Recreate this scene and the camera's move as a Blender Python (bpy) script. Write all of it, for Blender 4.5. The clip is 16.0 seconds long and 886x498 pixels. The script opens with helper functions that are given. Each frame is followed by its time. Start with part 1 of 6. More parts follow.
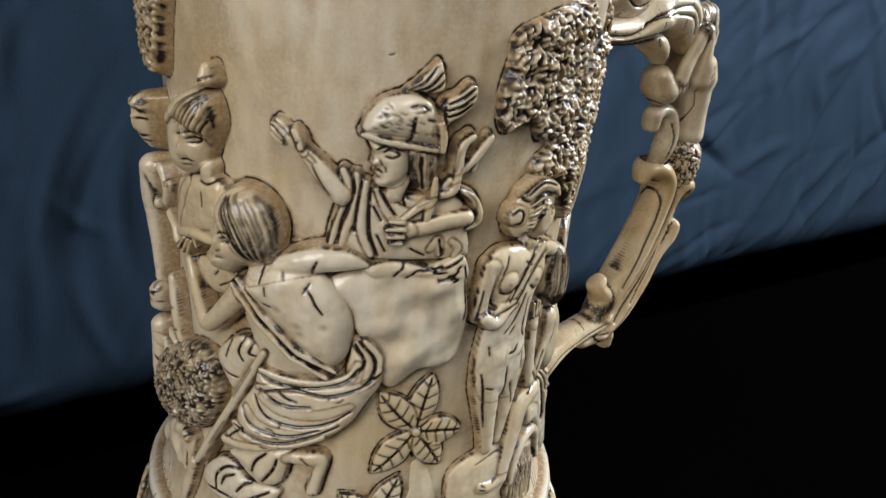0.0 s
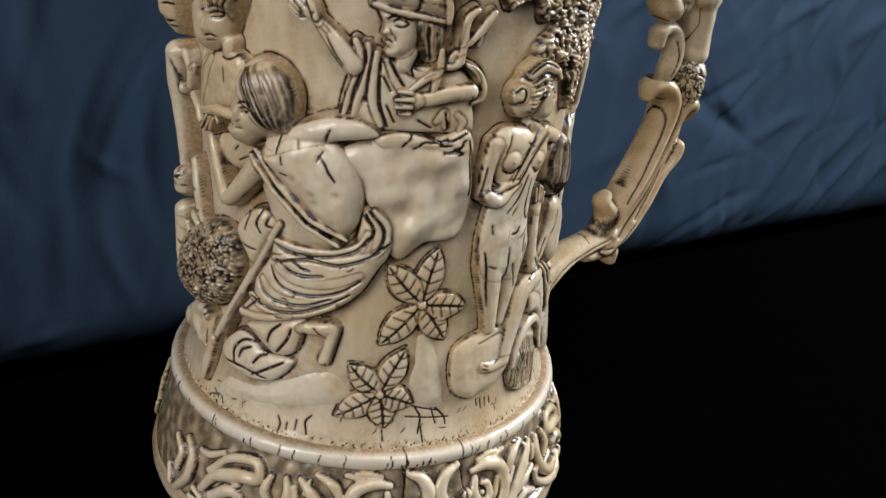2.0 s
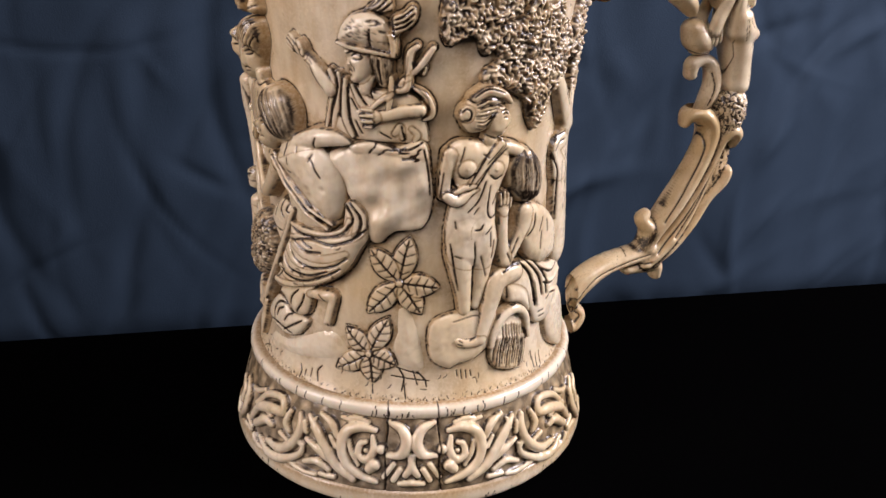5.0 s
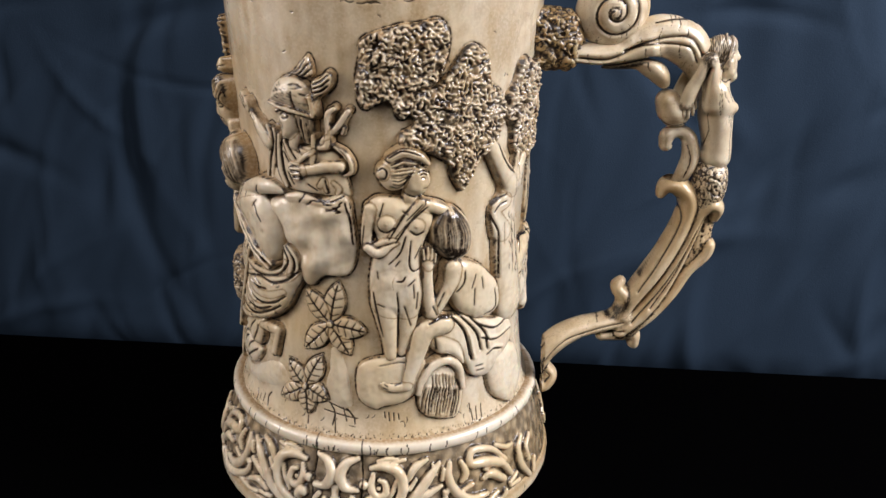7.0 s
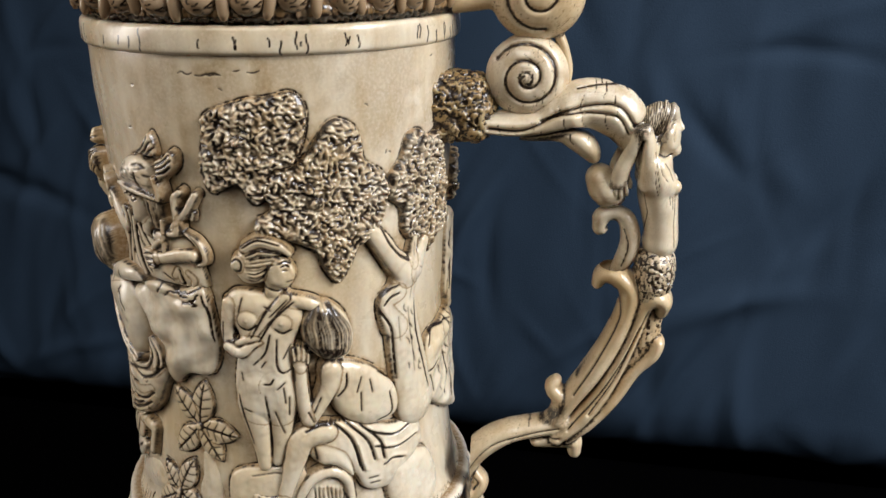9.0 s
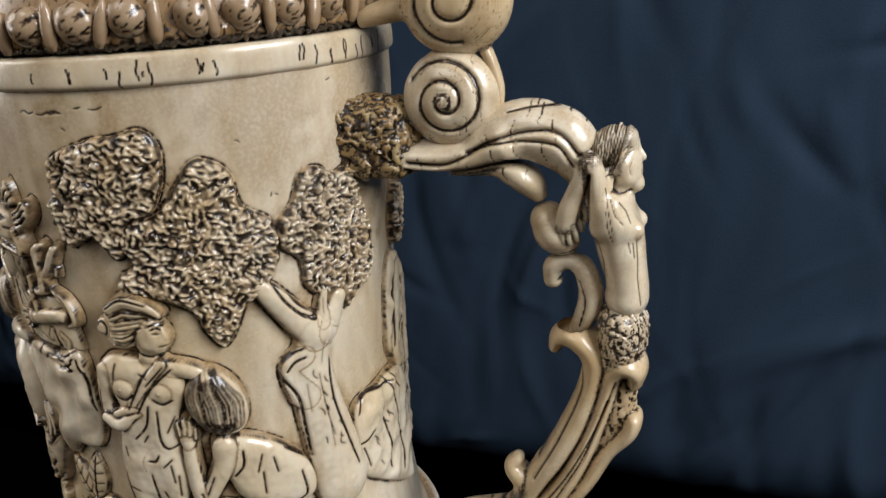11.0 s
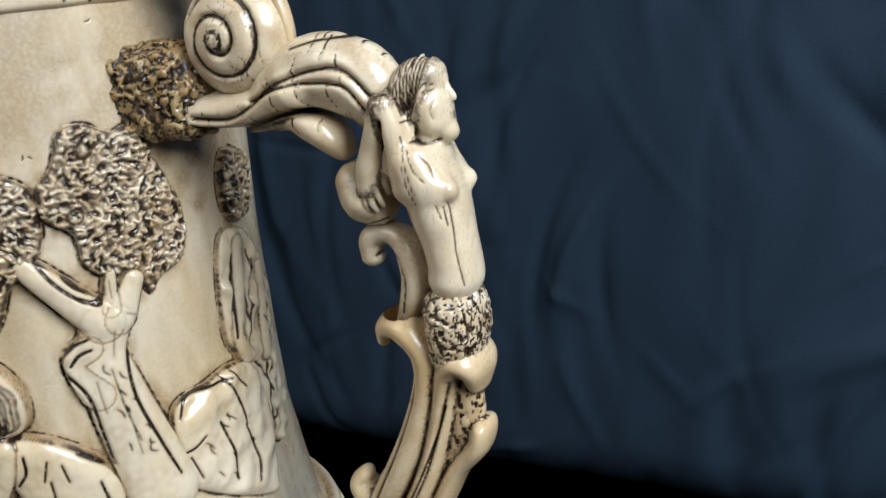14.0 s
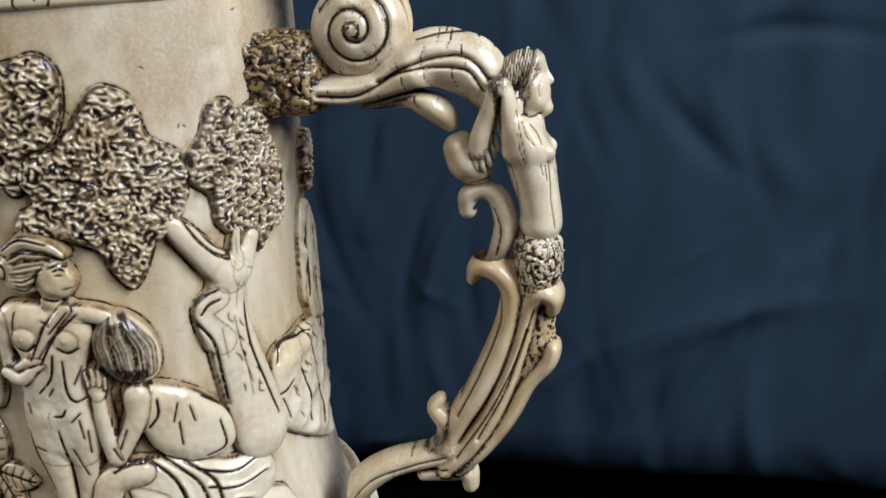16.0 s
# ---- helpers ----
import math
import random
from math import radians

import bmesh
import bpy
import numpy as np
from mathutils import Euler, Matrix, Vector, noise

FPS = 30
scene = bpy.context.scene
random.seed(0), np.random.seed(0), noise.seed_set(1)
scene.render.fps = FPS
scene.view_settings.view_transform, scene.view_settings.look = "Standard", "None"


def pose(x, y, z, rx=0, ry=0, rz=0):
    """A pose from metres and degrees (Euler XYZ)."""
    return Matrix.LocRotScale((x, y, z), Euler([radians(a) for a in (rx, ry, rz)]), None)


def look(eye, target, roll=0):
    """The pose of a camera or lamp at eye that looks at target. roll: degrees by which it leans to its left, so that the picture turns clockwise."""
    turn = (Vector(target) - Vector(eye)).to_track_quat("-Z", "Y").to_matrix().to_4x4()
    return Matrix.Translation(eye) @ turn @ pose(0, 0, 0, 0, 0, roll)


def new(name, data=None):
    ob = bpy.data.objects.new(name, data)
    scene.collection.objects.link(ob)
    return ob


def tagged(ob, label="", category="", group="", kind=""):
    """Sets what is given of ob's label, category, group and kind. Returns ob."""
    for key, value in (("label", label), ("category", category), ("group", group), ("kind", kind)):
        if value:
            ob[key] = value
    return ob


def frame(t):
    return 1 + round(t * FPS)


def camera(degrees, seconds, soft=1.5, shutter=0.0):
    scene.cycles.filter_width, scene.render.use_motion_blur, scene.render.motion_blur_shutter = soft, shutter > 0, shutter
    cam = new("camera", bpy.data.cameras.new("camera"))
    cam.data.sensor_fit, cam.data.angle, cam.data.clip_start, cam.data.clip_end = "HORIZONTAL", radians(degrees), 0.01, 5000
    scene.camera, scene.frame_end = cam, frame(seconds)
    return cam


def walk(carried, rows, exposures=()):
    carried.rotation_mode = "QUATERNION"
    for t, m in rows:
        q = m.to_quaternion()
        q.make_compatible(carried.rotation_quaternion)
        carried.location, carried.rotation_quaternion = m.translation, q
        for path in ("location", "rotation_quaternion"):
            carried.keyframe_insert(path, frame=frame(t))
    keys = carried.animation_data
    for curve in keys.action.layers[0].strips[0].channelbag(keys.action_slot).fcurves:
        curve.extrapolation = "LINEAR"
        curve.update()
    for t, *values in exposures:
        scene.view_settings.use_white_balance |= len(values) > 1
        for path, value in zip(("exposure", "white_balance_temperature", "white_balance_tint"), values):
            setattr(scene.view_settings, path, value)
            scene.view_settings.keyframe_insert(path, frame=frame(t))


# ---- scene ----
EXPOSURES = [(0.0, -0.05, 6250, 10), (2.5, -0.12, 6450, 14), (3.0, -0.22, 6900, 20), (5.5, 0.2, 6950, 27), (7.0, 0.0, 6700, 18), (7.5, -0.1, 6600, 16),
             (8.5, -0.06, 6550, 13), (9.0, -0.1, 6550, 13), (11.5, -0.52, 6550, 13), (13.0, -0.3, 6350, 11), (14.0, -0.27, 6250, 9), (15.0, -0.72, 6500, 13), (16.0, -0.27, 6050, 10)]
cam = camera(53.7, 16.0)
PATH = [
    (0.0, -0.115, -0.2392, 0.236, 66.69, -5.36, -28.7),
    (0.5, -0.1149, -0.2433, 0.2295, 66.45, -5.58, -29.01),
    (1.0, -0.1164, -0.2488, 0.2257, 66.08, -5.75, -29.03),
    (1.5, -0.117, -0.2564, 0.2176, 66.01, -5.66, -28.23),
    (2.0, -0.1213, -0.2645, 0.2131, 65.86, -5.6, -27.11),
    (2.5, -0.12, -0.2773, 0.2139, 65.95, -5.77, -26.55),
    (3.0, -0.1158, -0.2927, 0.2117, 65.84, -5.03, -24.35),
    (5.5, -0.0096, -0.3627, 0.2333, 67.4, -1.47, -3.12),
    (6.0, 0.0151, -0.3706, 0.2355, 67.83, -1.61, 0.48),
    (6.5, 0.0421, -0.3766, 0.2392, 68.37, -1.21, 4.07),
    (7.0, 0.0723, -0.3666, 0.2439, 69.04, -1.23, 7.63),
    (7.5, 0.0985, -0.3505, 0.2453, 69.54, -1.06, 10.1),
    (8.0, 0.1165, -0.336, 0.2507, 69.96, -0.48, 12.32),
    (8.5, 0.1291, -0.3221, 0.2511, 70.28, -0.19, 13.89),
    (9.0, 0.1424, -0.3007, 0.2533, 70.47, 0.06, 14.88),
    (11.5, 0.2143, -0.2104, 0.246, 72.04, 4.45, 27.1),
    (12.0, 0.2328, -0.1929, 0.2438, 72.62, 5.07, 29.39),
    (12.5, 0.2432, -0.1772, 0.2378, 72.56, 5.87, 31.49),
    (13.0, 0.2466, -0.1603, 0.2335, 72.75, 6.15, 31.87),
    (13.5, 0.2514, -0.1514, 0.2228, 72.57, 6.76, 32.87),
    (14.0, 0.2501, -0.1517, 0.2165, 72.71, 7.04, 32.58),
    (14.5, 0.247, -0.1615, 0.2091, 73.29, 7.33, 32.07),
    (15.0, 0.2392, -0.1797, 0.2059, 73.42, 6.66, 29.41),
    (15.5, 0.2216, -0.2049, 0.2088, 73.11, 5.8, 24.44),
    (16.0, 0.1929, -0.2377, 0.22, 73.03, 4.01, 17.34),
]
walk(cam, [(t, pose(*p)) for t, *p in PATH], EXPOSURES)

# ---- light ----
def area(name, eye, target, sx, sy, watts, colour):
    lamp = bpy.data.lights.new(name, "AREA")
    lamp.shape, lamp.size, lamp.size_y, lamp.energy, lamp.color = "RECTANGLE", sx, sy, watts, colour
    ob = new(name, lamp)
    ob.matrix_world = look(eye, target)
    return ob


world = bpy.data.worlds.new("room_light")
scene.world = world
world.use_nodes = True
world.node_tree.nodes["Background"].inputs[0].default_value = (0.80, 0.88, 1.0, 1)
world.node_tree.nodes["Background"].inputs[1].default_value = 0.02
area("window_light", (-0.66, -0.36, 0.42), (0.1, -0.58, 0.08), 0.35, 0.6, 4.4, (1.0, 0.96, 0.91))
area("window_light", (0.98, -0.16, 0.70), (0.46, 0.40, -0.05), 0.5, 0.6, 21.0, (0.94, 0.97, 1.0))
area("overhead_window_light", (-0.05, -0.75, 1.05), (0, 0, 0.10), 0.7, 0.45, 4.5, (1.0, 0.98, 0.95))


# ---- materials ----
class Nodes:
    """A node material: n(type, inputs by name, settings) adds a node and links sockets or sets values."""

    def __init__(self, name):
        self.mat = bpy.data.materials.new(name)
        self.mat.use_nodes = True
        self.tree = self.mat.node_tree
        self.bsdf = self.tree.nodes["Principled BSDF"]

    def put(self, socket, value):
        if isinstance(value, bpy.types.NodeSocket):
            self.tree.links.new(value, socket)
        else:
            socket.default_value = value

    def n(self, kind, ins=(), out=0, **settings):
        node = self.tree.nodes.new("ShaderNode" + kind)
        for key, value in settings.items():
            setattr(node, key, value)
        for key, value in dict(ins).items():
            self.put(node.inputs[key], value)
        return node.outputs[out]

    def ramp(self, fac, stops):
        node = self.tree.nodes.new("ShaderNodeValToRGB")
        self.put(node.inputs[0], fac)
        while len(node.color_ramp.elements) < len(stops):
            node.color_ramp.elements.new(0.5)
        for e, (pos, col) in zip(node.color_ramp.elements, stops):
            e.position = pos
            e.color = (*col, 1) if len(col) == 3 else col
        return node.outputs[0]

    def mix(self, fac, a, b, blend="MIX"):
        node = self.tree.nodes.new("ShaderNodeMix")
        node.data_type, node.blend_type = "RGBA", blend
        self.put(node.inputs[0], fac)
        for socket, v in ((node.inputs[6], a), (node.inputs[7], b)):
            self.put(socket, v if isinstance(v, bpy.types.NodeSocket) else (*v, 1))
        return node.outputs[2]

    def math(self, op, a, b=0.0):
        node = self.tree.nodes.new("ShaderNodeMath")
        node.operation = op
        self.put(node.inputs[0], a)
        self.put(node.inputs[1], b)
        return node.outputs[0]

    def noise(self, scale, detail=4.0, rough=0.55, stretch=(1, 1, 1), dist=0.0):
        co = self.n("TexCoord", out=3)
        m = self.n("Mapping", {"Vector": co, "Scale": stretch})
        return self.n("TexNoise", {"Vector": m, "Scale": scale, "Detail": detail, "Roughness": rough, "Distortion": dist})

    def done(self, **inputs):
        for key, value in inputs.items():
            self.put(self.bsdf.inputs[key.replace("_", " ")], value)
        return self.mat


def ivory(name, pale, deep, amber, rough=0.27):
    """Polished antique ivory: warm cream with yellowed patches, fine upright grain, dark ink in the cuts (attribute ink)."""
    m = Nodes(name)
    patch = m.noise(22.0, 3, 0.5)
    fine = m.noise(160.0, 5, 0.6, (1, 1, 0.25))
    grain = m.noise(420.0, 3, 0.6, (1, 1, 0.06))
    col = m.mix(m.ramp(patch, [(0.35, (0, 0, 0)), (0.68, (1, 1, 1))]), pale, deep)
    col = m.mix(m.ramp(fine, [(0.45, (0, 0, 0)), (0.78, (0.45, 0.45, 0.45))]), col, amber)
    col = m.mix(m.ramp(grain, [(0.52, (0, 0, 0)), (0.80, (0.30, 0.30, 0.30))]), col, deep)
    # brown patina together with the shade painted into hollows
    stain_shade = m.n("Attribute", attribute_name="stain_shade", out=2)
    worn = m.noise(900.0, 2, 0.5)
    col = m.mix(m.math("MULTIPLY", stain_shade, m.ramp(worn, [(0.2, (0.55, 0.55, 0.55)), (0.6, (1, 1, 1))])), col, (0.29, 0.163, 0.052))
    # ink of the cuts, plus the painted shade of the deepest crevices
    ink = m.n("Attribute", attribute_name="ink", out=2)
    brk = m.ramp(m.noise(650.0, 2, 0.5), [(0.22, (0.45, 0.45, 0.45)), (0.45, (1, 1, 1))])
    inked = m.math("MULTIPLY", m.ramp(ink, [(0.17, (0, 0, 0)), (0.62, (1, 1, 1))]), brk)
    col = m.mix(inked, col, (0.026, 0.016, 0.010))
    bump = m.n("Bump", {"Strength": 0.10, "Distance": 0.0006, "Height": m.noise(300.0, 4, 0.6, (1, 1, 0.4))})
    rg = m.ramp(m.noise(70.0, 4, 0.6), [(0.3, (rough - 0.06,) * 3), (0.7, (rough + 0.12,) * 3)])
    return m.done(Base_Color=col, Roughness=rg, Normal=bump, IOR=1.5, Coat_Weight=0.6, Coat_Roughness=0.18, Subsurface_Weight=0.10, Subsurface_Radius=(0.004, 0.0022, 0.0012), Subsurface_Scale=1.0)


IVORY = ivory("ivory", (0.88, 0.79, 0.62), (0.77, 0.62, 0.39), (0.55, 0.36, 0.15))
BLEACHED = ivory("bleached_ivory", (0.91, 0.85, 0.72), (0.84, 0.75, 0.58), (0.62, 0.47, 0.27))
# the lid's own brown, made darker still for the shadow it lies in
LID_IVORY = ivory("lid_ivory", (0.50, 0.38, 0.26), (0.34, 0.23, 0.13), (0.20, 0.115, 0.05))
SOILED = ivory("soiled_gilt_ivory", (0.50, 0.42, 0.24), (0.32, 0.25, 0.11), (0.15, 0.11, 0.05), 0.4)
HONEY = ivory("honeyed_ivory", (0.83, 0.69, 0.47), (0.68, 0.50, 0.27), (0.42, 0.23, 0.07))


def cloth(name, dark, light, rough, weave, wrinkle, spec):
    m = Nodes(name)
    tone = m.noise(5.0, 4, 0.6)
    thread = m.noise(weave, 2, 0.5)
    col = m.mix(tone, dark, light)
    col = m.mix(m.ramp(thread, [(0.3, (0, 0, 0)), (0.9, (0.35, 0.35, 0.35))]), col, light)
    b = m.n("Bump", {"Strength": wrinkle, "Distance": 0.0012, "Height": m.noise(weave, 3, 0.6)})
    return m.done(Base_Color=col, Roughness=rough, Normal=b, Specular_IOR_Level=spec)


NAVY = cloth("navy_cloth", (0.013, 0.026, 0.045), (0.023, 0.041, 0.067), 0.85, 700.0, 0.25, 0.15)
BLACK = cloth("black_cloth", (0.0005, 0.0005, 0.0006), (0.0009, 0.0009, 0.001), 1.0, 900.0, 0.2, 0.0)


# ---- mesh helpers ----
def mesh_object(name, verts, faces, material, parent=None, label="", ink=None, stain_shade=None, smooth=True):
    """One mesh object from arrays of vertices (metres) and quads."""
    verts, faces = np.asarray(verts, float), np.asarray(faces, int)
    me = bpy.data.meshes.new(name)
    k = faces.shape[1]
    me.vertices.add(len(verts))
    me.vertices.foreach_set("co", verts.ravel())
    me.loops.add(faces.size)
    me.loops.foreach_set("vertex_index", faces.ravel())
    me.polygons.add(len(faces))
    me.polygons.foreach_set("loop_start", np.arange(0, faces.size, k))
    me.polygons.foreach_set("loop_total", np.full(len(faces), k))
    me.polygons.foreach_set("use_smooth", np.full(len(faces), smooth))
    for key, values in (("ink", ink), ("stain_shade", stain_shade)):
        if values is not None:
            me.attributes.new(key, "FLOAT", "POINT").data.foreach_set("value", np.asarray(values, np.float32))
    me.update(calc_edges=True)
    me.validate()
    me.materials.append(material)
    ob = new(name, me)
    ob.parent = parent
    if label:
        tagged(ob, label)
    return ob


def grid_faces(nu, nv, wrap=False):
    """Quads of a grid of nu columns by nv rows, index = column * nv + row."""
    cols = np.arange(nu if wrap else nu - 1)
    i, j = np.meshgrid(cols, np.arange(nv - 1), indexing="ij")
    a = (i * nv + j).ravel()
    b = (((i + 1) % nu) * nv + j).ravel()
    return np.stack([a, b, b + 1, a + 1], 1)


# ---- carving engine: a relief is a height over the cup's wall, in millimetres ----
DEG = 1.08  # millimetres along the wall for one degree round the axis
STEP = 0.30
U = np.arange(-126.0, 166.0, STEP)
V = np.arange(41.0, 222.0, STEP)
GU, GV = np.meshgrid(U, V, indexing="ij")
RNG = np.random.default_rng(7)


def smoothed(values, width):
    k = np.ones(width) / width
    pad = np.pad(values, width // 2, mode="edge")
    return np.convolve(pad, k, "same")[width // 2:-(width // 2)]


ZTAB = np.arange(0.0, 300.0, 0.5)
RTAB = smoothed(np.interp(ZTAB, [0, 37, 45, 50, 60, 75, 90, 120, 150, 180, 200, 215, 260],
                          [79, 70, 65.4, 64.3, 63.0, 61.3, 60.2, 60.3, 61, 63.2, 64.3, 65.0, 65.0]), 25)


def wall_radius(z):
    return np.interp(z, ZTAB, RTAB)


def waves(a, b, size, seed):
    """Soft unevenness between -1 and 1 with lumps of about that size."""
    g = np.random.default_rng(seed)
    total = np.zeros_like(a)
    for _ in range(14):
        th, ph, f = g.uniform(0, math.pi), g.uniform(0, 6.3), g.uniform(0.6, 1.7) * math.pi / size
        total += np.sin((a * math.cos(th) + b * math.sin(th)) * f + ph)
    return total / 4.5


def resample(pts, n):
    p = np.array([q[:2] for q in pts], float)
    s = np.concatenate([[0], np.cumsum(np.hypot(*np.diff(p, axis=0).T))])
    w = np.linspace(0, s[-1], n)
    return np.stack([np.interp(w, s, p[:, 0]), np.interp(w, s, p[:, 1])], 1)


def curve_through(pts, n=10):
    """A smooth line through the points (Catmull-Rom), keeping any radius given."""
    p = np.array(pts, float)
    if len(p) < 3:
        return p
    q = np.vstack([2 * p[0] - p[1], p, 2 * p[-1] - p[-2]])
    out = []
    for i in range(1, len(q) - 2):
        for w in np.linspace(0, 1, n, endpoint=False):
            out.append(0.5 * (2 * q[i] + (q[i + 1] - q[i - 1]) * w + (2 * q[i - 1] - 5 * q[i] + 4 * q[i + 1] - q[i + 2]) * w ** 2
                              + (3 * q[i] - q[i - 1] - 3 * q[i + 1] + q[i + 2]) * w ** 3))
    out.append(p[-1])
    return np.array(out)


def chain_distance(a, b, pts):
    """Distance beyond the edge of a chain of discs (x, y, r), and the radius there."""
    best = np.full(a.shape, 1e9)
    rad = np.zeros(a.shape)
    if len(pts) == 1:
        pts = [pts[0], (pts[0][0] + 1e-4, *pts[0][1:])]
    for (x0, y0, r0), (x1, y1, r1) in zip(pts[:-1], pts[1:]):
        dx, dy = x1 - x0, y1 - y0
        w = np.clip(((a - x0) * dx + (b - y0) * dy) / (dx * dx + dy * dy + 1e-9), 0, 1)
        r = r0 + (r1 - r0) * w
        d = np.hypot(a - x0 - w * dx, b - y0 - w * dy) - r
        near = d < best
        best = np.where(near, d, best)
        rad = np.where(near, r, rad)
    return best, rad


def polygon_distance(a, b, poly):
    """Signed distance to a closed outline, negative inside."""
    best = np.full(a.shape, 1e9)
    inside = np.zeros(a.shape, bool)
    for (x0, y0), (x1, y1) in zip(poly, np.roll(poly, -1, axis=0)):
        dx, dy = x1 - x0, y1 - y0
        w = np.clip(((a - x0) * dx + (b - y0) * dy) / (dx * dx + dy * dy + 1e-9), 0, 1)
        best = np.minimum(best, np.hypot(a - x0 - w * dx, b - y0 - w * dy))
        if abs(dy) > 1e-9:
            inside ^= ((y0 > b) != (y1 > b)) & (a < dx * (b - y0) / dy + x0)
    return np.where(inside, -best, best)


def closed_curve(pts, n=6):
    p = np.array([q[:2] for q in pts], float)
    c = curve_through(np.vstack([p[-1], p, p[0], p[1]]), n)
    return c[n:-n - 1]


def soft_max(a, b, k):
    h = np.clip(0.5 + 0.5 * (a - b) / k, 0, 1)
    return b + (a - b) * h + k * h * (1 - h)


def scatter(outline, n, inset):
    """Random places inside an outline, at least inset from its edge."""
    c = RNG.uniform(outline.min(0), outline.max(0), (max(n, 1), 2))
    return c[polygon_distance(c[:, 0], c[:, 1], outline) < -inset]


class Carving:
    """One carved piece on the cup: a height, ink in its cuts, and brown patina with painted shade in its hollows."""
    pieces = []

    def __init__(self, name, label=""):
        self.name, self.label = name, label
        self.h = np.full(GU.shape, -9.0)
        self.ink = np.zeros(GU.shape)
        self.stain_shade = np.zeros(GU.shape)
        Carving.pieces.append(self)

    def window(self, pts, margin):
        p = np.array([q[:2] for q in pts], float)
        lo, hi = p.min(0) - margin, p.max(0) + margin
        i = np.clip(((np.array([lo[0], hi[0]]) - U[0]) / STEP).astype(int) + (0, 2), 0, len(U))
        j = np.clip(((np.array([lo[1], hi[1]]) - V[0]) / STEP).astype(int) + (0, 2), 0, len(V))
        return np.s_[i[0]:i[1], j[0]:j[1]]

    def lay(self, s, h, d, edge, soft):
        old = self.h[s]
        top = h > old - 0.15
        self.ink[s] = np.where((d < -0.2) & top, self.ink[s] * 0.15, self.ink[s])
        self.stain_shade[s] = np.where((d < -0.4) & top, self.stain_shade[s] * 0.3, self.stain_shade[s])
        self.h[s] = np.where(old < -5, np.maximum(h, old), soft_max(old, h, soft))
        touch = (h > old - 3.5)
        rubbed = np.clip(0.72 + 0.5 * waves(GU[s], GV[s], 3.0, 77), 0.2, 1)
        foot = (h - np.maximum(old, 0.0)) / 1.5
        self.ink[s] = np.maximum(self.ink[s], edge * rubbed * np.exp(-foot ** 2) * (d > -0.25) * (old > -0.6) * touch)
        # browner along the edge, fading to both sides
        self.stain_shade[s] = np.maximum(self.stain_shade[s], edge * (0.75 * np.exp(-(np.where(d > 0, d / 0.9, d / 0.4)) ** 2) + 0.15 * np.exp(-(d / 1.9) ** 2)) * touch)

    def limb(self, pts, lift=0.8, k=0.8, edge=0.75, soft=0.5, smooth=True):
        """A rounded limb along points (u, v, r)."""
        c = curve_through(pts, 6) if smooth and len(pts) > 2 else np.array(pts, float)
        s = self.window(c, max(q[2] for q in pts) + 3)
        d, r = chain_distance(GU[s], GV[s], c)
        w = np.clip(-d / np.maximum(r, 0.05), 0, 1)
        self.lay(s, np.where(d < 0, lift + k * r * np.sqrt(1 - (1 - w) ** 2), lift - 6.0 * d), d, edge, soft)
        return self

    def blob(self, outline, lift=0.8, dome=2.0, width=4.0, edge=0.75, soft=0.4, lumps=0.0, size=6.0):
        """A rounded mass inside an outline."""
        c = closed_curve(outline)
        s = self.window(c, 4)
        d = polygon_distance(GU[s], GV[s], c)
        w = np.clip(-d / width, 0, 1)
        rise = np.sqrt(1 - (1 - w) ** 2)
        h = np.where(d < 0, lift + dome * rise + lumps * rise * waves(GU[s], GV[s], size, len(outline) + 3), lift - 6.0 * d)
        self.lay(s, h, d, edge, soft)
        return self

    def cut(self, pts, w=0.34, depth=0.45, ink=0.95, smooth=True):
        """An inked groove along points (u, v), fading at its ends."""
        c = curve_through([q[:2] for q in pts], 6) if smooth and len(pts) > 2 else np.array([q[:2] for q in pts], float)
        n = len(c)
        taper = np.sin(np.linspace(0.12, math.pi - 0.12, n)) ** 0.5
        c = np.column_stack([c, 0.5 * w * taper])
        s = self.window(c, 2)
        d, r = chain_distance(GU[s], GV[s], c)
        g = np.exp(-(np.maximum(d, 0) / (0.8 * w)) ** 2)
        on = self.h[s] > -0.6
        self.h[s] -= depth * g * on
        self.ink[s] = np.maximum(self.ink[s], ink * np.exp(-(np.maximum(d, 0) / (0.30 * w + 0.10)) ** 2) * on)
        self.stain_shade[s] = np.maximum(self.stain_shade[s], 0.45 * ink * np.exp(-(np.maximum(d, 0) / 0.8) ** 2) * on)
        return self

    def dent(self, u, v, r, depth, ink=0.0):
        """A soft hollow."""
        s = self.window([(u, v)], 3 * r)
        g = np.exp(-((GU[s] - u) ** 2 + (GV[s] - v) ** 2) / r ** 2)
        self.h[s] -= depth * g
        self.stain_shade[s] = np.maximum(self.stain_shade[s], ink * g)
        return self

    def ridge(self, pts, r=0.6, height=0.5):
        c = np.column_stack([curve_through([q[:2] for q in pts], 6), ])
        c = np.column_stack([c[:, 0], c[:, 1], np.full(len(c), 0.05)])
        s = self.window(c, 3 * r)
        d, _ = chain_distance(GU[s], GV[s], c)
        self.h[s] += height * np.exp(-(d / r) ** 2) * (self.h[s] > -0.6)
        return self

    def ticks(self, outline, n, length=2.2, angle=0.0, spread=0.4, w=0.24, depth=0.3, ink=0.9):
        """Short strokes scattered inside an outline; angle in degrees from the level."""
        for c in scatter(np.array([q[:2] for q in outline], float), n * 6, 0.3)[:n]:
            a = math.radians(angle) + RNG.normal(0, spread)
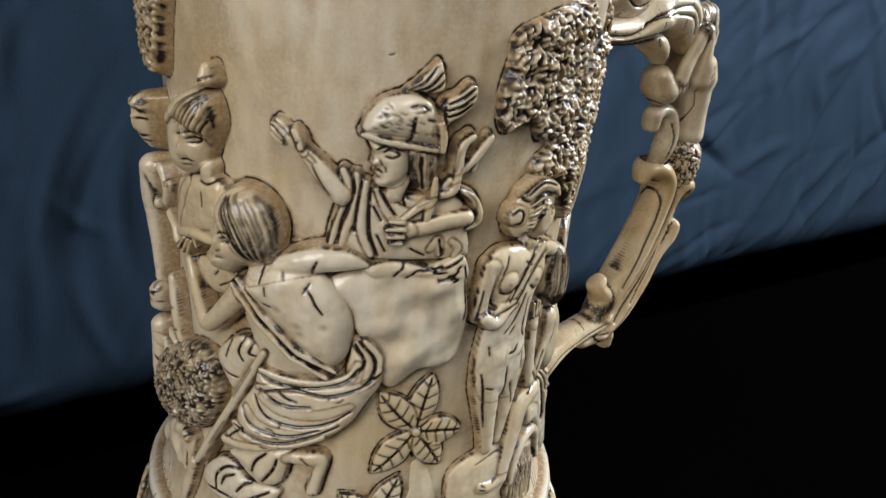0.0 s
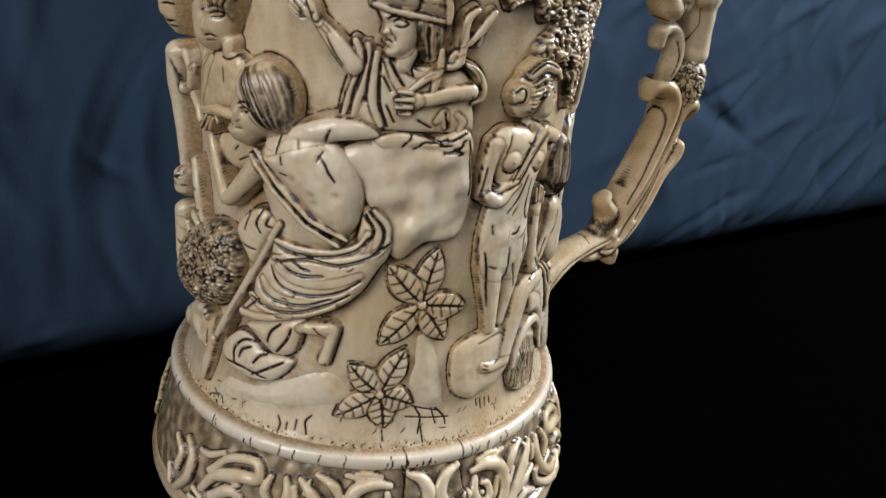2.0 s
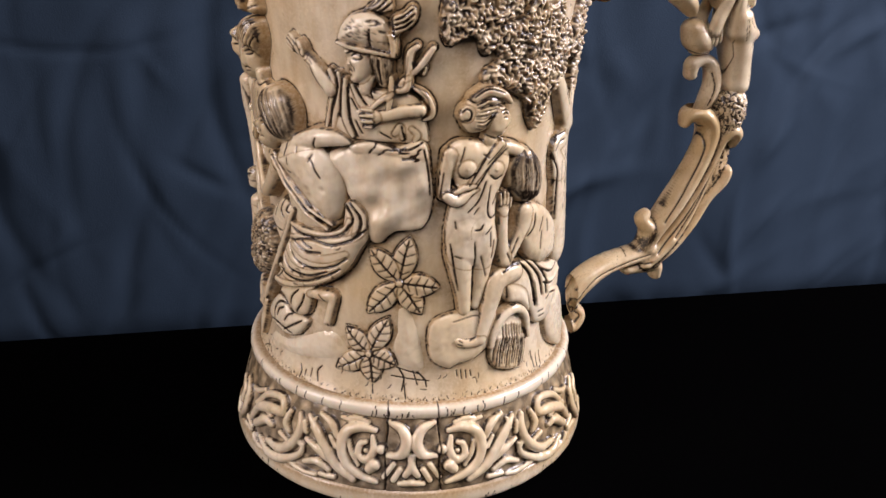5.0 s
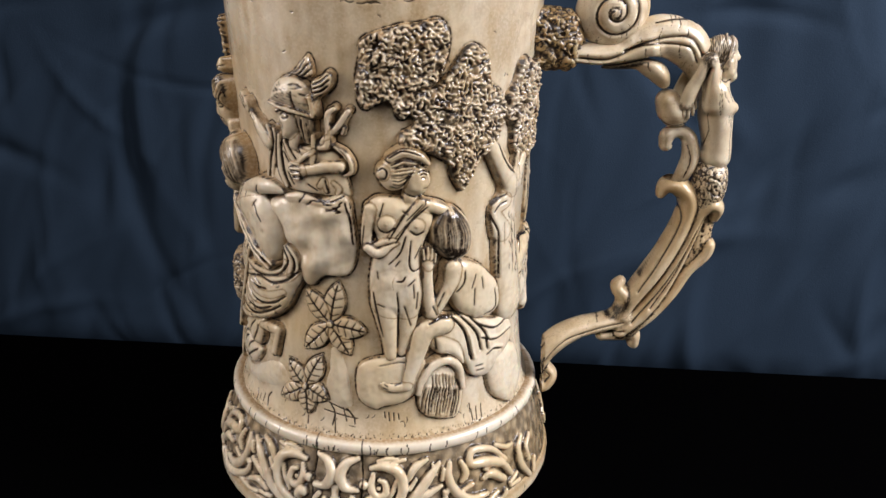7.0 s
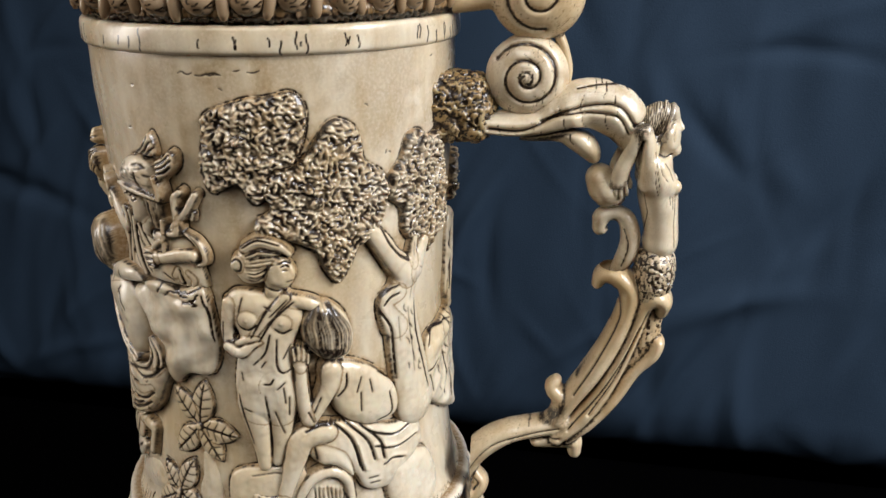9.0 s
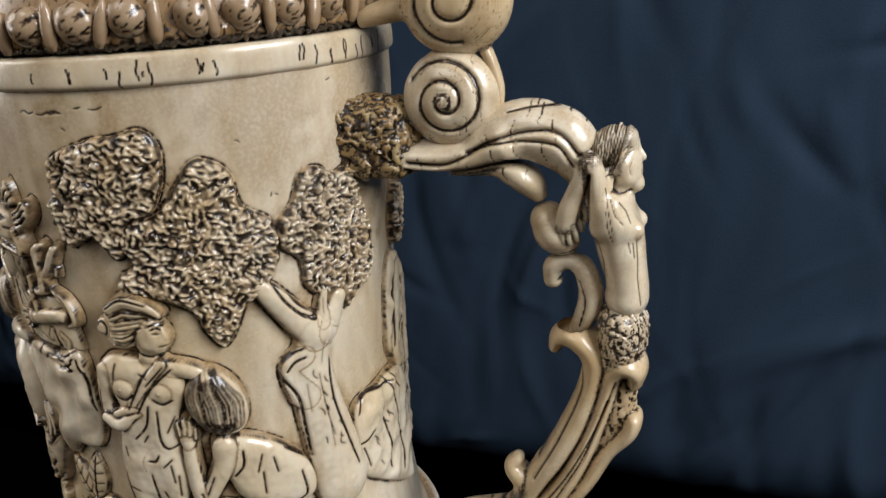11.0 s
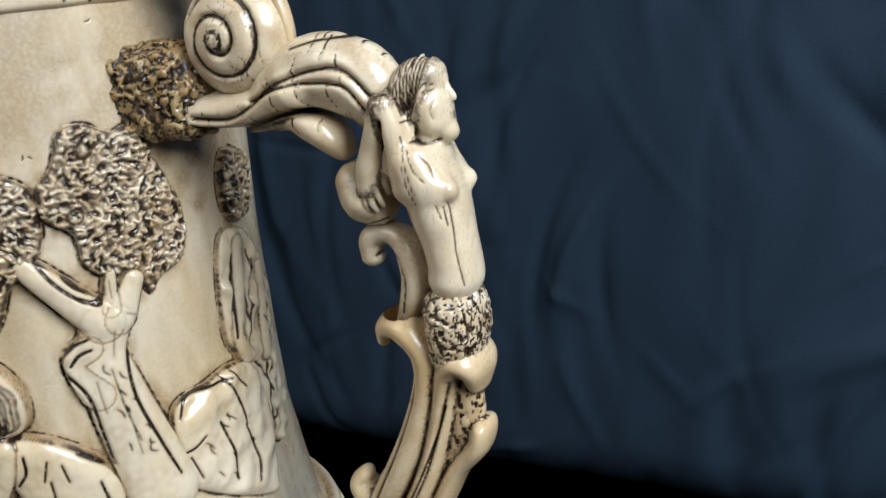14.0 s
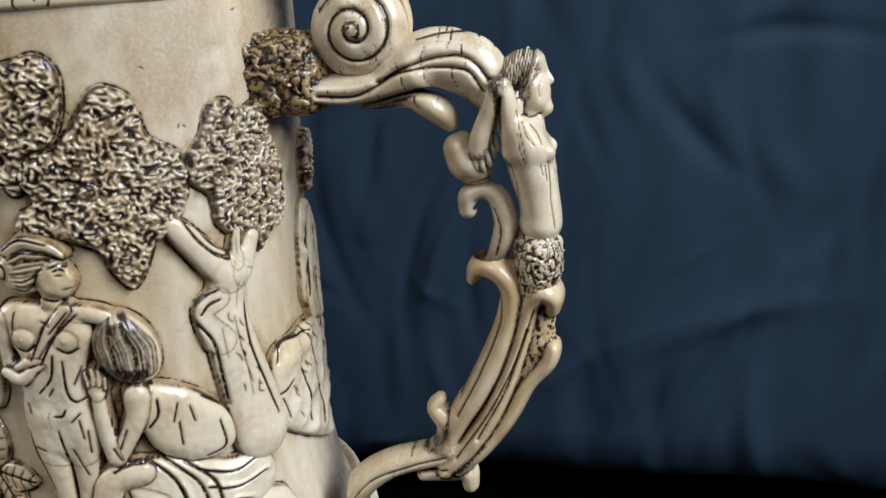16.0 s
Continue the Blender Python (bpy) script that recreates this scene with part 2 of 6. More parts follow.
            half = 0.5 * length * RNG.uniform(0.6, 1.3) * np.array([math.cos(a), math.sin(a)])
            bend = np.array([-half[1], half[0]]) * RNG.normal(0, 0.3)
            self.cut([c - half, c + bend, c + half], w, depth, ink)
        return self

    def curls(self, outline, spacing=1.8, size=2.3, knobs=10, dark=0.52):
        """Crisp carved foliage: small leaflets heaped at random, with dark comma-shaped cuts between them."""
        p = closed_curve(outline)
        lo, hi = p.min(0), p.max(0)
        spots = [(x + (0.5 * spacing if k % 2 else 0), y) for k, y in enumerate(np.arange(lo[1], hi[1], 0.85 * spacing)) for x in np.arange(lo[0], hi[0], spacing)]
        spots = np.array(spots) + RNG.normal(0, 0.2 * spacing, (len(spots), 2))
        spots = spots[polygon_distance(spots[:, 0], spots[:, 1], p) < -0.2]
        swirl = waves(spots[:, 0], spots[:, 1], 7.0, 15)
        for c in scatter(p, knobs * 3, 1.4)[:knobs]:
            self.limb([(*c, RNG.uniform(1.2, 1.9))], lift=2.9, k=0.9, edge=0.9)
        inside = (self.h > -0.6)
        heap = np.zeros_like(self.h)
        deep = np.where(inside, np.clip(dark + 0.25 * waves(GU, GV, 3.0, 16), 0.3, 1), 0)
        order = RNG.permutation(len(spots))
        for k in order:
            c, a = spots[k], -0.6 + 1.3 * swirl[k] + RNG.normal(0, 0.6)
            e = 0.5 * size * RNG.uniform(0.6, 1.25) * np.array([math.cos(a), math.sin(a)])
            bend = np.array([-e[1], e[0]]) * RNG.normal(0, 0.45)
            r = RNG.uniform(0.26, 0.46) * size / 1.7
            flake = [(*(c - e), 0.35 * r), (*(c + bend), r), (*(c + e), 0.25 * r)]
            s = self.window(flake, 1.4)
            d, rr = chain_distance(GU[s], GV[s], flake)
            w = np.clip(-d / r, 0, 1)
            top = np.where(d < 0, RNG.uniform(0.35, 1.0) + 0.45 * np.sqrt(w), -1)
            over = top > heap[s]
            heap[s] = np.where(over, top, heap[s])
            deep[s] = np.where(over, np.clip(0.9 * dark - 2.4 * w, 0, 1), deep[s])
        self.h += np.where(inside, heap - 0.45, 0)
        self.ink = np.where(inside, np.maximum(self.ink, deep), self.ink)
        self.stain_shade = np.where(self.h > 0, np.maximum(self.stain_shade, 0.48 + 0.2 * waves(GU, GV, 2.0, 5) + 0.14 * waves(GU, GV, 9.0, 6)), self.stain_shade)
        return self

    def swell(self, outline, dome=1.0, width=2.0, edge=0.6):
        """A further rounded mass on what is carved already."""
        c = closed_curve(outline)
        s = self.window(c, 2)
        d = polygon_distance(GU[s], GV[s], c)
        on = self.h[s] > -0.6
        self.h[s] += dome * np.sqrt(1 - (1 - np.clip(-d / width, 0, 1)) ** 2) * on
        self.ink[s] = np.maximum(self.ink[s], edge * np.exp(-(d / 0.25) ** 2) * on)
        self.stain_shade[s] = np.maximum(self.stain_shade[s], 0.6 * np.exp(-(d / 0.7) ** 2) * on)
        return self

    def locks(self, a, b, n, depth=0.6):
        """Carved hair or pleats: n raised strands between the lines a and b with fine dark cuts between them."""
        p, q = resample(a, 11), resample(b, 11)
        gap = float(np.median(np.hypot(*(q - p).T))) / n
        for i in range(n):
            wander = np.cumsum(RNG.normal(0, 0.05 * gap, (11, 2)), axis=0)
            self.ridge(p + (q - p) * (i + 0.5) / n + wander, max(0.3, 0.34 * gap), 0.8 * depth * RNG.uniform(0.6, 1.2))
        for i in range(n + 1):
            wander = np.cumsum(RNG.normal(0, 0.06 * gap, (11, 2)), axis=0)
            i0, i1 = RNG.integers(0, 2), RNG.integers(10, 12)
            self.cut((p + (q - p) * i / n + wander)[i0:i1], RNG.uniform(0.18, 0.28), depth * RNG.uniform(0.7, 1.2), RNG.uniform(0.5, 0.85))
        ring = closed_curve(np.vstack([p, q[::-1]]), 2)
        s = self.window(ring, 1)
        d = polygon_distance(GU[s], GV[s], ring)
        self.stain_shade[s] = np.where((d < 0) & (self.h[s] > 0), np.maximum(self.stain_shade[s], 0.42 + 0.2 * waves(GU[s], GV[s], 2.0, 25)), self.stain_shade[s])
        return self


def leaf(c, base, tip, width, veins=4):
    """One carved leaf: a pointed oval with a rib and side veins."""
    b, t = np.array(base[:2], float), np.array(tip[:2], float)
    ax = t - b
    n = np.array([-ax[1], ax[0]]) / np.hypot(*ax)
    prof = [(0.02, 0.12), (0.22, 0.72), (0.48, 1.0), (0.74, 0.74), (0.93, 0.25), (1.0, 0.02)]
    side = [b + ax * f + n * width * w for f, w in prof] + [b + ax * f - n * width * w for f, w in prof[::-1]]
    c.blob(side, lift=0.7, dome=1.1, width=width * 0.8, edge=1.0)
    c.cut([b + ax * 0.05, b + ax * 0.5 + n * width * 0.06, b + ax * 0.93], 0.3, 0.45)
    for f in np.linspace(0.2, 0.78, veins):
        for sgn in (-1, 1):
            o = b + ax * f
            reach = np.interp(f, [0.1, 0.45, 1.0], [0.5, 0.85, 0.15]) * width
            c.cut([o + n * sgn * 0.25, o + ax * 0.08 + n * sgn * reach], 0.24, 0.3, 0.85)


# ---- the carved scene round the cup: points are (millimetres round the wall, height, radius) ----
# low rocks and banks along the foot of the scene
bank = Carving("carved_bank", "smooth low carved bank under the figures")
bank.blob([(-0.8, 79.9), (4.4, 79.7), (8.5, 69.4), (10.4, 55.3), (2.5, 55), (-2.7, 62.7), (-1.3, 70.8)], -1.0, 2.2, 9.0, 0.0)
bank.cut([(4.9, 81.6), (6.6, 76.4), (7.8, 73.6)], 0.26, 0.3, 0.8)
bank.cut([(7.4, 72.1), (8.4, 68.8)], 0.24, 0.25, 0.7)
bank.blob([(-63, 54.1), (-47.7, 57), (-34, 65.7), (-24, 66.8), (-18.6, 58.3), (-29.4, 53.4), (-46.3, 49.5), (-65.6, 45.2)], -1.0, 2.0, 9.0, 0.0)
boulder = Carving("carved_boulder", "rounded carved boulder at the bather's feet")
boulder.blob([(11.5, 73.2), (18, 77.7), (28.7, 78.4), (37.3, 78.9), (39.1, 67), (30.4, 58.7), (22.2, 56.7), (18.1, 55.5), (11.7, 60.6)], 0.5, 2.2, 5.0, 0.9)
boulder.cut([(20.1, 74.9), (28.7, 76.2), (34, 74.5)], 0.3, 0.3, 0.6)
seat_stone = Carving("carved_boulder", "smooth rounded carved stone used as a seat")
seat_stone.blob([(67.9, 69.6), (77.1, 72.2), (89.5, 68), (92.9, 53.2), (82.9, 44.5), (74, 48.1), (68.1, 56.1)], 0.8, 3.0, 6.0, 0.8)

# the large rock in the middle
rock = Carving("carved_rock", "large smooth carved rock with hollow facets")
rock.blob([(-26.9, 136.9), (-18.1, 142.2), (-10.1, 145.3), (-1.4, 143.5), (8.1, 145.9), (11, 134.2), (11.8, 121.9), (8, 112.8), (-1.5, 111.1), (-7.2, 106.2), (-11.9, 108.4), (-16.9, 120.4)], 1.2, 2.6, 7.0, 0.9, lumps=0.9, size=6.5)
rock.blob([(-17.5, 142.9), (-10, 144.8), (-0.7, 142.9), (7.7, 145.5), (9.6, 138.6), (0.4, 140.1), (-9.8, 141), (-15.2, 140.2)], 2.6, 1.4, 3.0, 0.25, soft=1.4)
rock.cut([(-16.8, 143.9), (-10, 145.1), (-4.3, 143.9), (-0.5, 142.1)], 0.35, 0.4)
rock.cut([(-2, 142.5), (3.1, 142.7), (7.8, 145.3)], 0.3, 0.4)
rock.cut([(8.1, 142.9), (9.8, 134.4), (10.6, 125.6)], 0.3, 0.3)
rock.ticks([(-11.4, 144.7), (-1.3, 142.5), (7.5, 144.6), (9.2, 137.9), (-9.7, 140.7)], 14, 3.0, 20, 0.5)

# tree crowns
for outline, knobs, label in (([(15, 203.2), (26.8, 207.9), (33.7, 208.6), (40.7, 210), (44.7, 205.1), (43.8, 195.2), (39.8, 187.2), (34, 185.4), (32.1, 177.5), (27.7, 174.7), (23.1, 181.1), (15.3, 178.1), (12.4, 185.5), (13.8, 196.2)], 4, "carved tree crown with a nearly square top"), ([(40.3, 186.4), (46.2, 193.2), (50.5, 199.6), (55.2, 200.6), (60.8, 196.2), (62.9, 186.8), (70.6, 180.4), (70.9, 169), (66.3, 160), (60.6, 157.1), (57, 149.7), (52.7, 145.4), (48.3, 151.1), (45.8, 157.4), (36.5, 162.2), (28.2, 164.4), (27.8, 169.2), (32.7, 172.9), (30.5, 178.6), (33.8, 184.9)], 9, "carved tree crown tapering to a hanging tip")):
    crown = Carving("tree_crown", label)
    crown.blob(outline, 1.3, 1.5, 3.0, 1.0, lumps=0.5, size=5.0)
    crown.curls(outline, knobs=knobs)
for outline, knobs, label in (([(71.8, 180), (76.4, 184.5), (79.9, 192.7), (85.4, 193.3), (91.1, 190.2), (96.7, 190.4), (101.8, 178.2), (106.3, 166.2), (104.3, 154.1), (96.5, 150.3), (93.2, 146.7), (89.5, 154.3), (82.6, 154.7), (78.3, 159.4), (77.4, 167.1), (71.4, 173)], 7, "carved tree crown of crisp curling leaves"),):
    crown = Carving("tree_crown", label)
    crown.blob(outline, 1.3, 1.5, 3.0, 1.0, lumps=0.5, size=5.0)
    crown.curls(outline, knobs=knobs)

# trunk with forked branches
trunk = Carving("tree_trunk", "smooth forked carved tree trunk with a knot")
trunk.limb([(79.9, 142.6, 6.39), (77.7, 134.4, 6.12), (78.6, 121.1, 7.66), (81.8, 104.4, 8.99), (84.1, 91.4, 9.97)], 1.6, 0.42, 0.9)
trunk.limb([(79.3, 143.2, 5.02), (73.2, 150.9, 4.11), (67.2, 158.9, 3.4), (65.1, 161.5, 2.58)], 2.0, 0.6, 0.95)
trunk.limb([(83.6, 143.4, 4.37), (86.3, 147.7, 3.35), (88.9, 152.1, 2.84)], 1.8, 0.55, 0.8)
trunk.limb([(81.8, 146.7, 2.34), (82.7, 150.8, 1.83), (83.7, 155.4, 1.48)], 1.8, 0.7, 0.8)
trunk.limb([(74.5, 137.8, 3.36), (70.7, 135.1, 2.86), (70.5, 131.5, 2.88), (73.7, 124.9, 4.46)], 1.5, 0.5, 0.95, 0.8)
for line in ([(74.8, 140.1), (71.3, 138.8), (67.6, 136.1), (67.6, 132.5), (71.6, 124.9), (72.7, 114.5), (73.7, 104.2)], [(67.8, 162.5), (71, 156.1), (76.1, 150.3), (79.8, 149.7)], [(70.4, 163.1), (73.9, 155.6), (77.5, 151.9)], [(87.5, 141.9), (83.3, 134.4), (82.4, 121.8), (85.7, 106.9), (88.8, 95.4)], [(69.3, 133.7), (71.8, 136.2), (75, 137.2)], [(75.3, 151.3), (79.2, 148.5), (80.7, 150.5)]):
    trunk.cut(line, 0.36, 0.6, 0.95)
for line in ([(82.8, 154), (82.5, 149.1)], [(81.8, 155.7), (81.3, 150.3)], [(84.8, 144.4), (87.6, 142.9)], [(78.4, 130.9), (79.3, 119.3), (81.1, 109.1)], [(79.8, 117.2), (80.5, 105.5)], [(74.3, 128.7), (74.7, 119.3)], [(81.2, 140.7), (79.6, 134.1)]):
    trunk.cut(line, 0.22, 0.25, 0.6)
trunk.ticks([(75.4, 135.6), (81.4, 133.4), (85.2, 101.3), (76.8, 103.2)], 10, 2.6, -62, 0.25, 0.2, 0.2, 0.7)

# crags at the handle side
crag = Carving("carved_crag", "carved crag with cracked faces")
crag.blob([(90.3, 108.1), (93.3, 114.1), (103.1, 115.8), (112.4, 117), (121.5, 113.8), (125.2, 103.3), (125.8, 89.8), (122.2, 77.1), (117.2, 71.2), (93.1, 86.6), (90.7, 96)], 1.2, 2.6, 5.0, 0.9, lumps=0.6, size=5.0)
for line in ([(92.2, 109.5), (95.6, 114.8), (103.9, 114.8), (110.4, 114.1)], [(89.3, 98.7), (94.8, 100.1), (98.2, 101.9)], [(107.3, 116.2), (111.3, 107.1), (112.6, 98)], [(110.8, 116.3), (115.1, 109.1)], [(103.8, 103.2), (105.8, 91.7), (105.3, 83.6)], [(112, 98.3), (114.3, 86.3), (112.3, 79)], [(92.8, 97.6), (94.8, 90)]):
    crag.cut(line, 0.3, 0.45, 0.9)
crag.ticks([(94.4, 110.3), (115.1, 109.1), (114.1, 80), (95.2, 89.8)], 9, 3.0, -65, 0.3, 0.2, 0.25, 0.7)
back_tree = Carving("carved_cliff", "rugged carved cliff with deep cracks")
back_tree.blob([(118.7, 154.4), (127.7, 154.5), (138.1, 146.7), (142.3, 131.3), (137.8, 113.8), (139.7, 103), (140, 92.7), (136, 84), (128, 84), (123.9, 105.2), (118.2, 115.6), (113.6, 125), (114.7, 142)], 0.4, 1.9, 3.0, 0.9, lumps=0.6, size=4.0)
back_tree.limb([(124, 150.6, 2.7), (121.8, 139.2, 3.1), (118.2, 124.7, 2.9), (119.9, 116.6, 2.8)], 1.3, 0.7, 0.8)
back_tree.limb([(134.5, 139.8, 2.5), (132.8, 127.5, 2.7), (130.4, 113.4, 2.9)], 1.5, 0.7, 0.8)
for line in ([(120.7, 148.3), (118.4, 137), (116.5, 123.6)], [(130.3, 146.6), (127.6, 133.3), (122.8, 120.8)], [(129.6, 110), (127.7, 95.4), (127, 86)], [(122.1, 113.7), (127, 108.4), (129.7, 100.2)], [(124, 134.8), (123.7, 127.7)]):
    back_tree.cut(line, 0.35, 0.6)
back_tree.ticks([(119.5, 153.8), (141, 131.8), (138.1, 105.8), (130.4, 85.1), (122.9, 86.2), (118.2, 115.6)], 18, 3.0, 80, 0.35)
tuft_outline = [(124.8, 177), (131.4, 177.4), (138.6, 172.1), (137, 160.4), (131, 156.1), (123.4, 159.3), (121.7, 169.7)]
tuft = Carving("leaf_tuft", "small tuft of carved leaves")
tuft.blob(tuft_outline, 1.5, 1.5, 2.0, 1.0)
tuft.curls(tuft_outline, knobs=2)

# two plants
plant = Carving("carved_plant", "carved plant with five veined leaves")
hub = [(0.1, 90.8, 1.5)][0]
for tip in [(3.9, 109.2), (-11.3, 104), (-12.1, 77.3), (8.5, 78.1), (15.4, 88.5)]:
    leaf(plant, hub, tip, 4.6)
plant.limb([hub], 1.6, 0.7, 1.0)
plant = Carving("carved_plant", "low carved plant with five veined leaves")
hub = [(-10.8, 61.3, 1.4)][0]
for tip in [(-3.7, 76.4), (-20.6, 70.5), (-23.9, 52.6), (-9.1, 49.2), (-0.6, 57.3)]:
    leaf(plant, hub, tip, 4.2)
plant.limb([hub], 1.6, 0.7, 1.0)

# helmeted messenger behind the rock
bust = Carving("helmeted_figure", "carved half figure in a winged helmet raising one arm")
bust.blob([(-25.9, 157.5), (-22.9, 161.4), (-24.1, 168.3), (-20.6, 168.3), (-15.8, 164.5), (-9, 163.1), (-2.1, 162.8), (5.7, 160.9), (8.5, 152.9), (9.9, 146.7), (7.5, 144.6), (-14.6, 144.5), (-25.9, 146), (-27.9, 147.5)], 0.9, 2.0, 4.5, 0.9)
for line in ([(-23.7, 168.3, 1.12), (-22.1, 163.7, 1.13), (-23.6, 157.2, 1.14), (-26.3, 148.6, 1.16)], [(-20.6, 167.6, 0.98), (-20.4, 159.5, 1.13), (-22.4, 153.1, 1.15), (-23.8, 148, 1.01)], [(-18.3, 165.6, 0.98), (-18.9, 158.9, 1.28), (-18.6, 152.1, 1.29), (-16.3, 146.1, 1.01)], [(-15.8, 164, 0.84), (-13.5, 159.1, 1.13), (-11, 155.3, 1)], [(-11.5, 162.5, 0.85), (-8.3, 160.9, 1.13), (-4.9, 160.1, 0.85)], [(-1.6, 148.2, 1.17), (0.3, 150.8, 1.16), (1.1, 146.5, 1.03)], [(4.1, 150, 1.03), (5.9, 147.9, 1.18), (5.1, 145.5, 0.89)]):
    bust.limb(line, 2.1, 0.85, 0.85, 0.35)
for line in ([(-21.6, 167.9), (-21, 162.8), (-23.5, 155.1), (-24.6, 147.6)], [(-19.3, 165.5), (-20.1, 158.8), (-20.5, 152.4)], [(-17.2, 164.1), (-17.2, 157.6), (-16.7, 151.8), (-14.4, 145.8)], [(-16.3, 159.5), (-14.2, 155.7)], [(-15, 163.7), (-12.8, 160), (-10.5, 156.8)], [(-9.9, 162.9), (-8.9, 160.4)], [(0.6, 150.8), (1.7, 145.7)], [(-25.9, 154.3), (-26.9, 148.5)], [(-6.6, 148.2), (-2.8, 146.1)], [(-15, 151.7), (-12.7, 147.2)]):
    bust.cut(line, 0.34, 0.8, 0.95)
bust.limb([(-24, 161.6, 2.68), (-27.5, 165.8, 2.67), (-31.2, 169.9, 2.1), (-33.5, 172.3, 1.54)], 2.0, 0.75, 0.95)
bust.limb([(-33.2, 172, 1.54), (-35.4, 174.2, 2.25), (-37.6, 175.5, 1.83)], 2.0, 0.55, 0.9)
for line in ([(-36.7, 176.4, 0.7), (-38.6, 178, 0.7), (-39.8, 178.8, 0.56)], [(-37.8, 175.4, 0.7), (-39.8, 177.3, 0.71), (-40.9, 177.7, 0.57)], [(-38.4, 174.2, 0.71), (-40.5, 176, 0.71), (-41.4, 176.7, 0.57)], [(-38.5, 173.1, 0.71), (-40.6, 174.4, 0.71), (-41.3, 175.1, 0.57)]):
    bust.limb(line, 2.2, 0.8, 0.6, 0.25)
bust.limb([(-33.6, 172.8, 0.98), (-34.2, 175.2, 1.12), (-35.3, 176.9, 0.84)], 3.0, 0.8, 0.8)
for line in ([(-37.8, 176.8), (-36.2, 175.1)], [(-38.9, 175.4), (-37, 173.6)], [(-34.2, 171.6), (-34.8, 173.2), (-34, 174.4)], [(-32.1, 170.2), (-30.7, 169.3)], [(-31.2, 171.3), (-29.8, 169.7)], [(-31, 169.3), (-28.6, 164.6), (-26.4, 161.6)]):
    bust.cut(line, 0.24, 0.3, 0.75)
bust.limb([(-11.5, 163.1, 2.25), (-10.7, 166.2, 2.52)], 2.0, 0.7, 0.6)
bust.blob([(-18.3, 176.5), (-17.1, 173.4), (-17.6, 170.8), (-16.5, 170), (-17, 168.8), (-16.2, 167.7), (-16.5, 165.8), (-14.3, 164.5), (-10.5, 165.7), (-8.7, 168.8), (-8.6, 173.8), (-9.1, 176.4), (-14.1, 177.5)], 1.2, 4.0, 4.4, 0.9)
bust.ridge([(-16.7, 175.3), (-17.1, 173), (-17.2, 171.3)], 0.7, 0.8)
bust.ridge([(-16.4, 175.6), (-13.8, 176.3), (-10.6, 175.5)], 0.7, 0.6)
bust.dent(*[(-13.9, 174.1)][0], 1.3, 0.45, 0.5)
bust.dent(*[(-15.5, 170)][0], 0.8, 0.5, 0.5)
for line in ([(-14.9, 174.3), (-13.5, 175.1), (-11.2, 174.2)], [(-14.5, 173.4), (-12.9, 173.2), (-11.3, 173.8)], [(-17, 169), (-15.7, 169.5), (-14.8, 169)], [(-16.7, 167.6), (-15.3, 167.6)], [(-15.5, 172.3), (-14.9, 170.9)], [(-14.3, 170.7), (-14, 169.3)], [(-16.4, 175.1), (-14, 175.9), (-10.3, 174.9)]):
    bust.cut(line, 0.26, 0.4, 0.85)
bust.blob([(-9, 175.9), (-2.8, 174.2), (-2, 169.6), (-2.6, 165.2), (-6, 164.3), (-8.1, 168)], 2.4, 2.2, 3.0, 0.95)
bust.locks([(-8.5, 175.1), (-8.4, 170.8), (-6.6, 165.1)], [(-3, 174.2), (-2.6, 169.6), (-3.4, 164.9)], 7, 0.5)
bust.blob([(-20, 178.5), (-19.5, 182.2), (-17.2, 185.9), (-13.6, 188.2), (-9.1, 188.7), (-5.1, 187), (-3.1, 183.8), (-2.6, 180.1), (-2.7, 175.9), (-9.1, 177), (-15.3, 177.8)], 1.6, 4.8, 8.0, 1.0)
bust.limb([(-19.6, 178.4, 0.82), (-15.3, 177.2, 0.96), (-9.2, 176.3, 0.96), (-2.1, 175.1, 0.83)], 4.4, 0.7, 0.9, 0.3)
bust.limb([(-2.7, 181.7, 0.96), (-2, 178.6, 1.1), (-1.8, 175.1, 0.97)], 4.4, 0.6, 0.9, 0.3)
bust.cut([(-8.8, 183.5), (-9, 177.3)], 0.4, 0.6, 1.0)
bust.ticks([(-18.8, 181), (-15.8, 185.7), (-9.5, 188), (-4.9, 185.6), (-3.4, 177.8), (-15.4, 178.9)], 46, 1.5, -14, 0.28, 0.16, 0.25, 0.6)
bust.blob([(-11.4, 189), (-8.7, 191.6), (-5.4, 195.2), (-3.9, 196.5), (-2.5, 193.6), (-2.3, 189.6), (-5.2, 188.5), (-8.7, 189)], 1.8, 1.6, 2.2, 1.0)
for line in ([(-10.3, 189.3), (-6.9, 191.4), (-4.4, 195.2)], [(-8.6, 189), (-5.6, 190.7), (-3.3, 193.7)], [(-6.4, 188.8), (-4.4, 190), (-2.7, 191.7)], [(-9.6, 190.4), (-7.7, 192.1)]):
    bust.cut(line, 0.3, 0.6, 0.9)
bust.blob([(-1.9, 180.7), (-2.9, 185), (-2.1, 187.7), (1, 189.2), (3.4, 191.5), (5.3, 190.3), (4.9, 186.6), (2.5, 183.8), (-0, 182.1)], 2.8, 1.8, 2.2, 1.0)
for line in ([(-1.3, 186.6), (1.4, 187.9), (4.1, 190.3)], [(-1.4, 185), (1.6, 186.2), (4.4, 188.7)], [(-1.4, 183.5), (1.5, 184.6), (3.8, 186.5)], [(-2.2, 187.7), (-2.1, 184.7), (-1.5, 181.7)]):
    bust.cut(line, 0.34, 0.7, 0.95)
wand = Carving("serpent_staff", "carved staff entwined by two serpents")
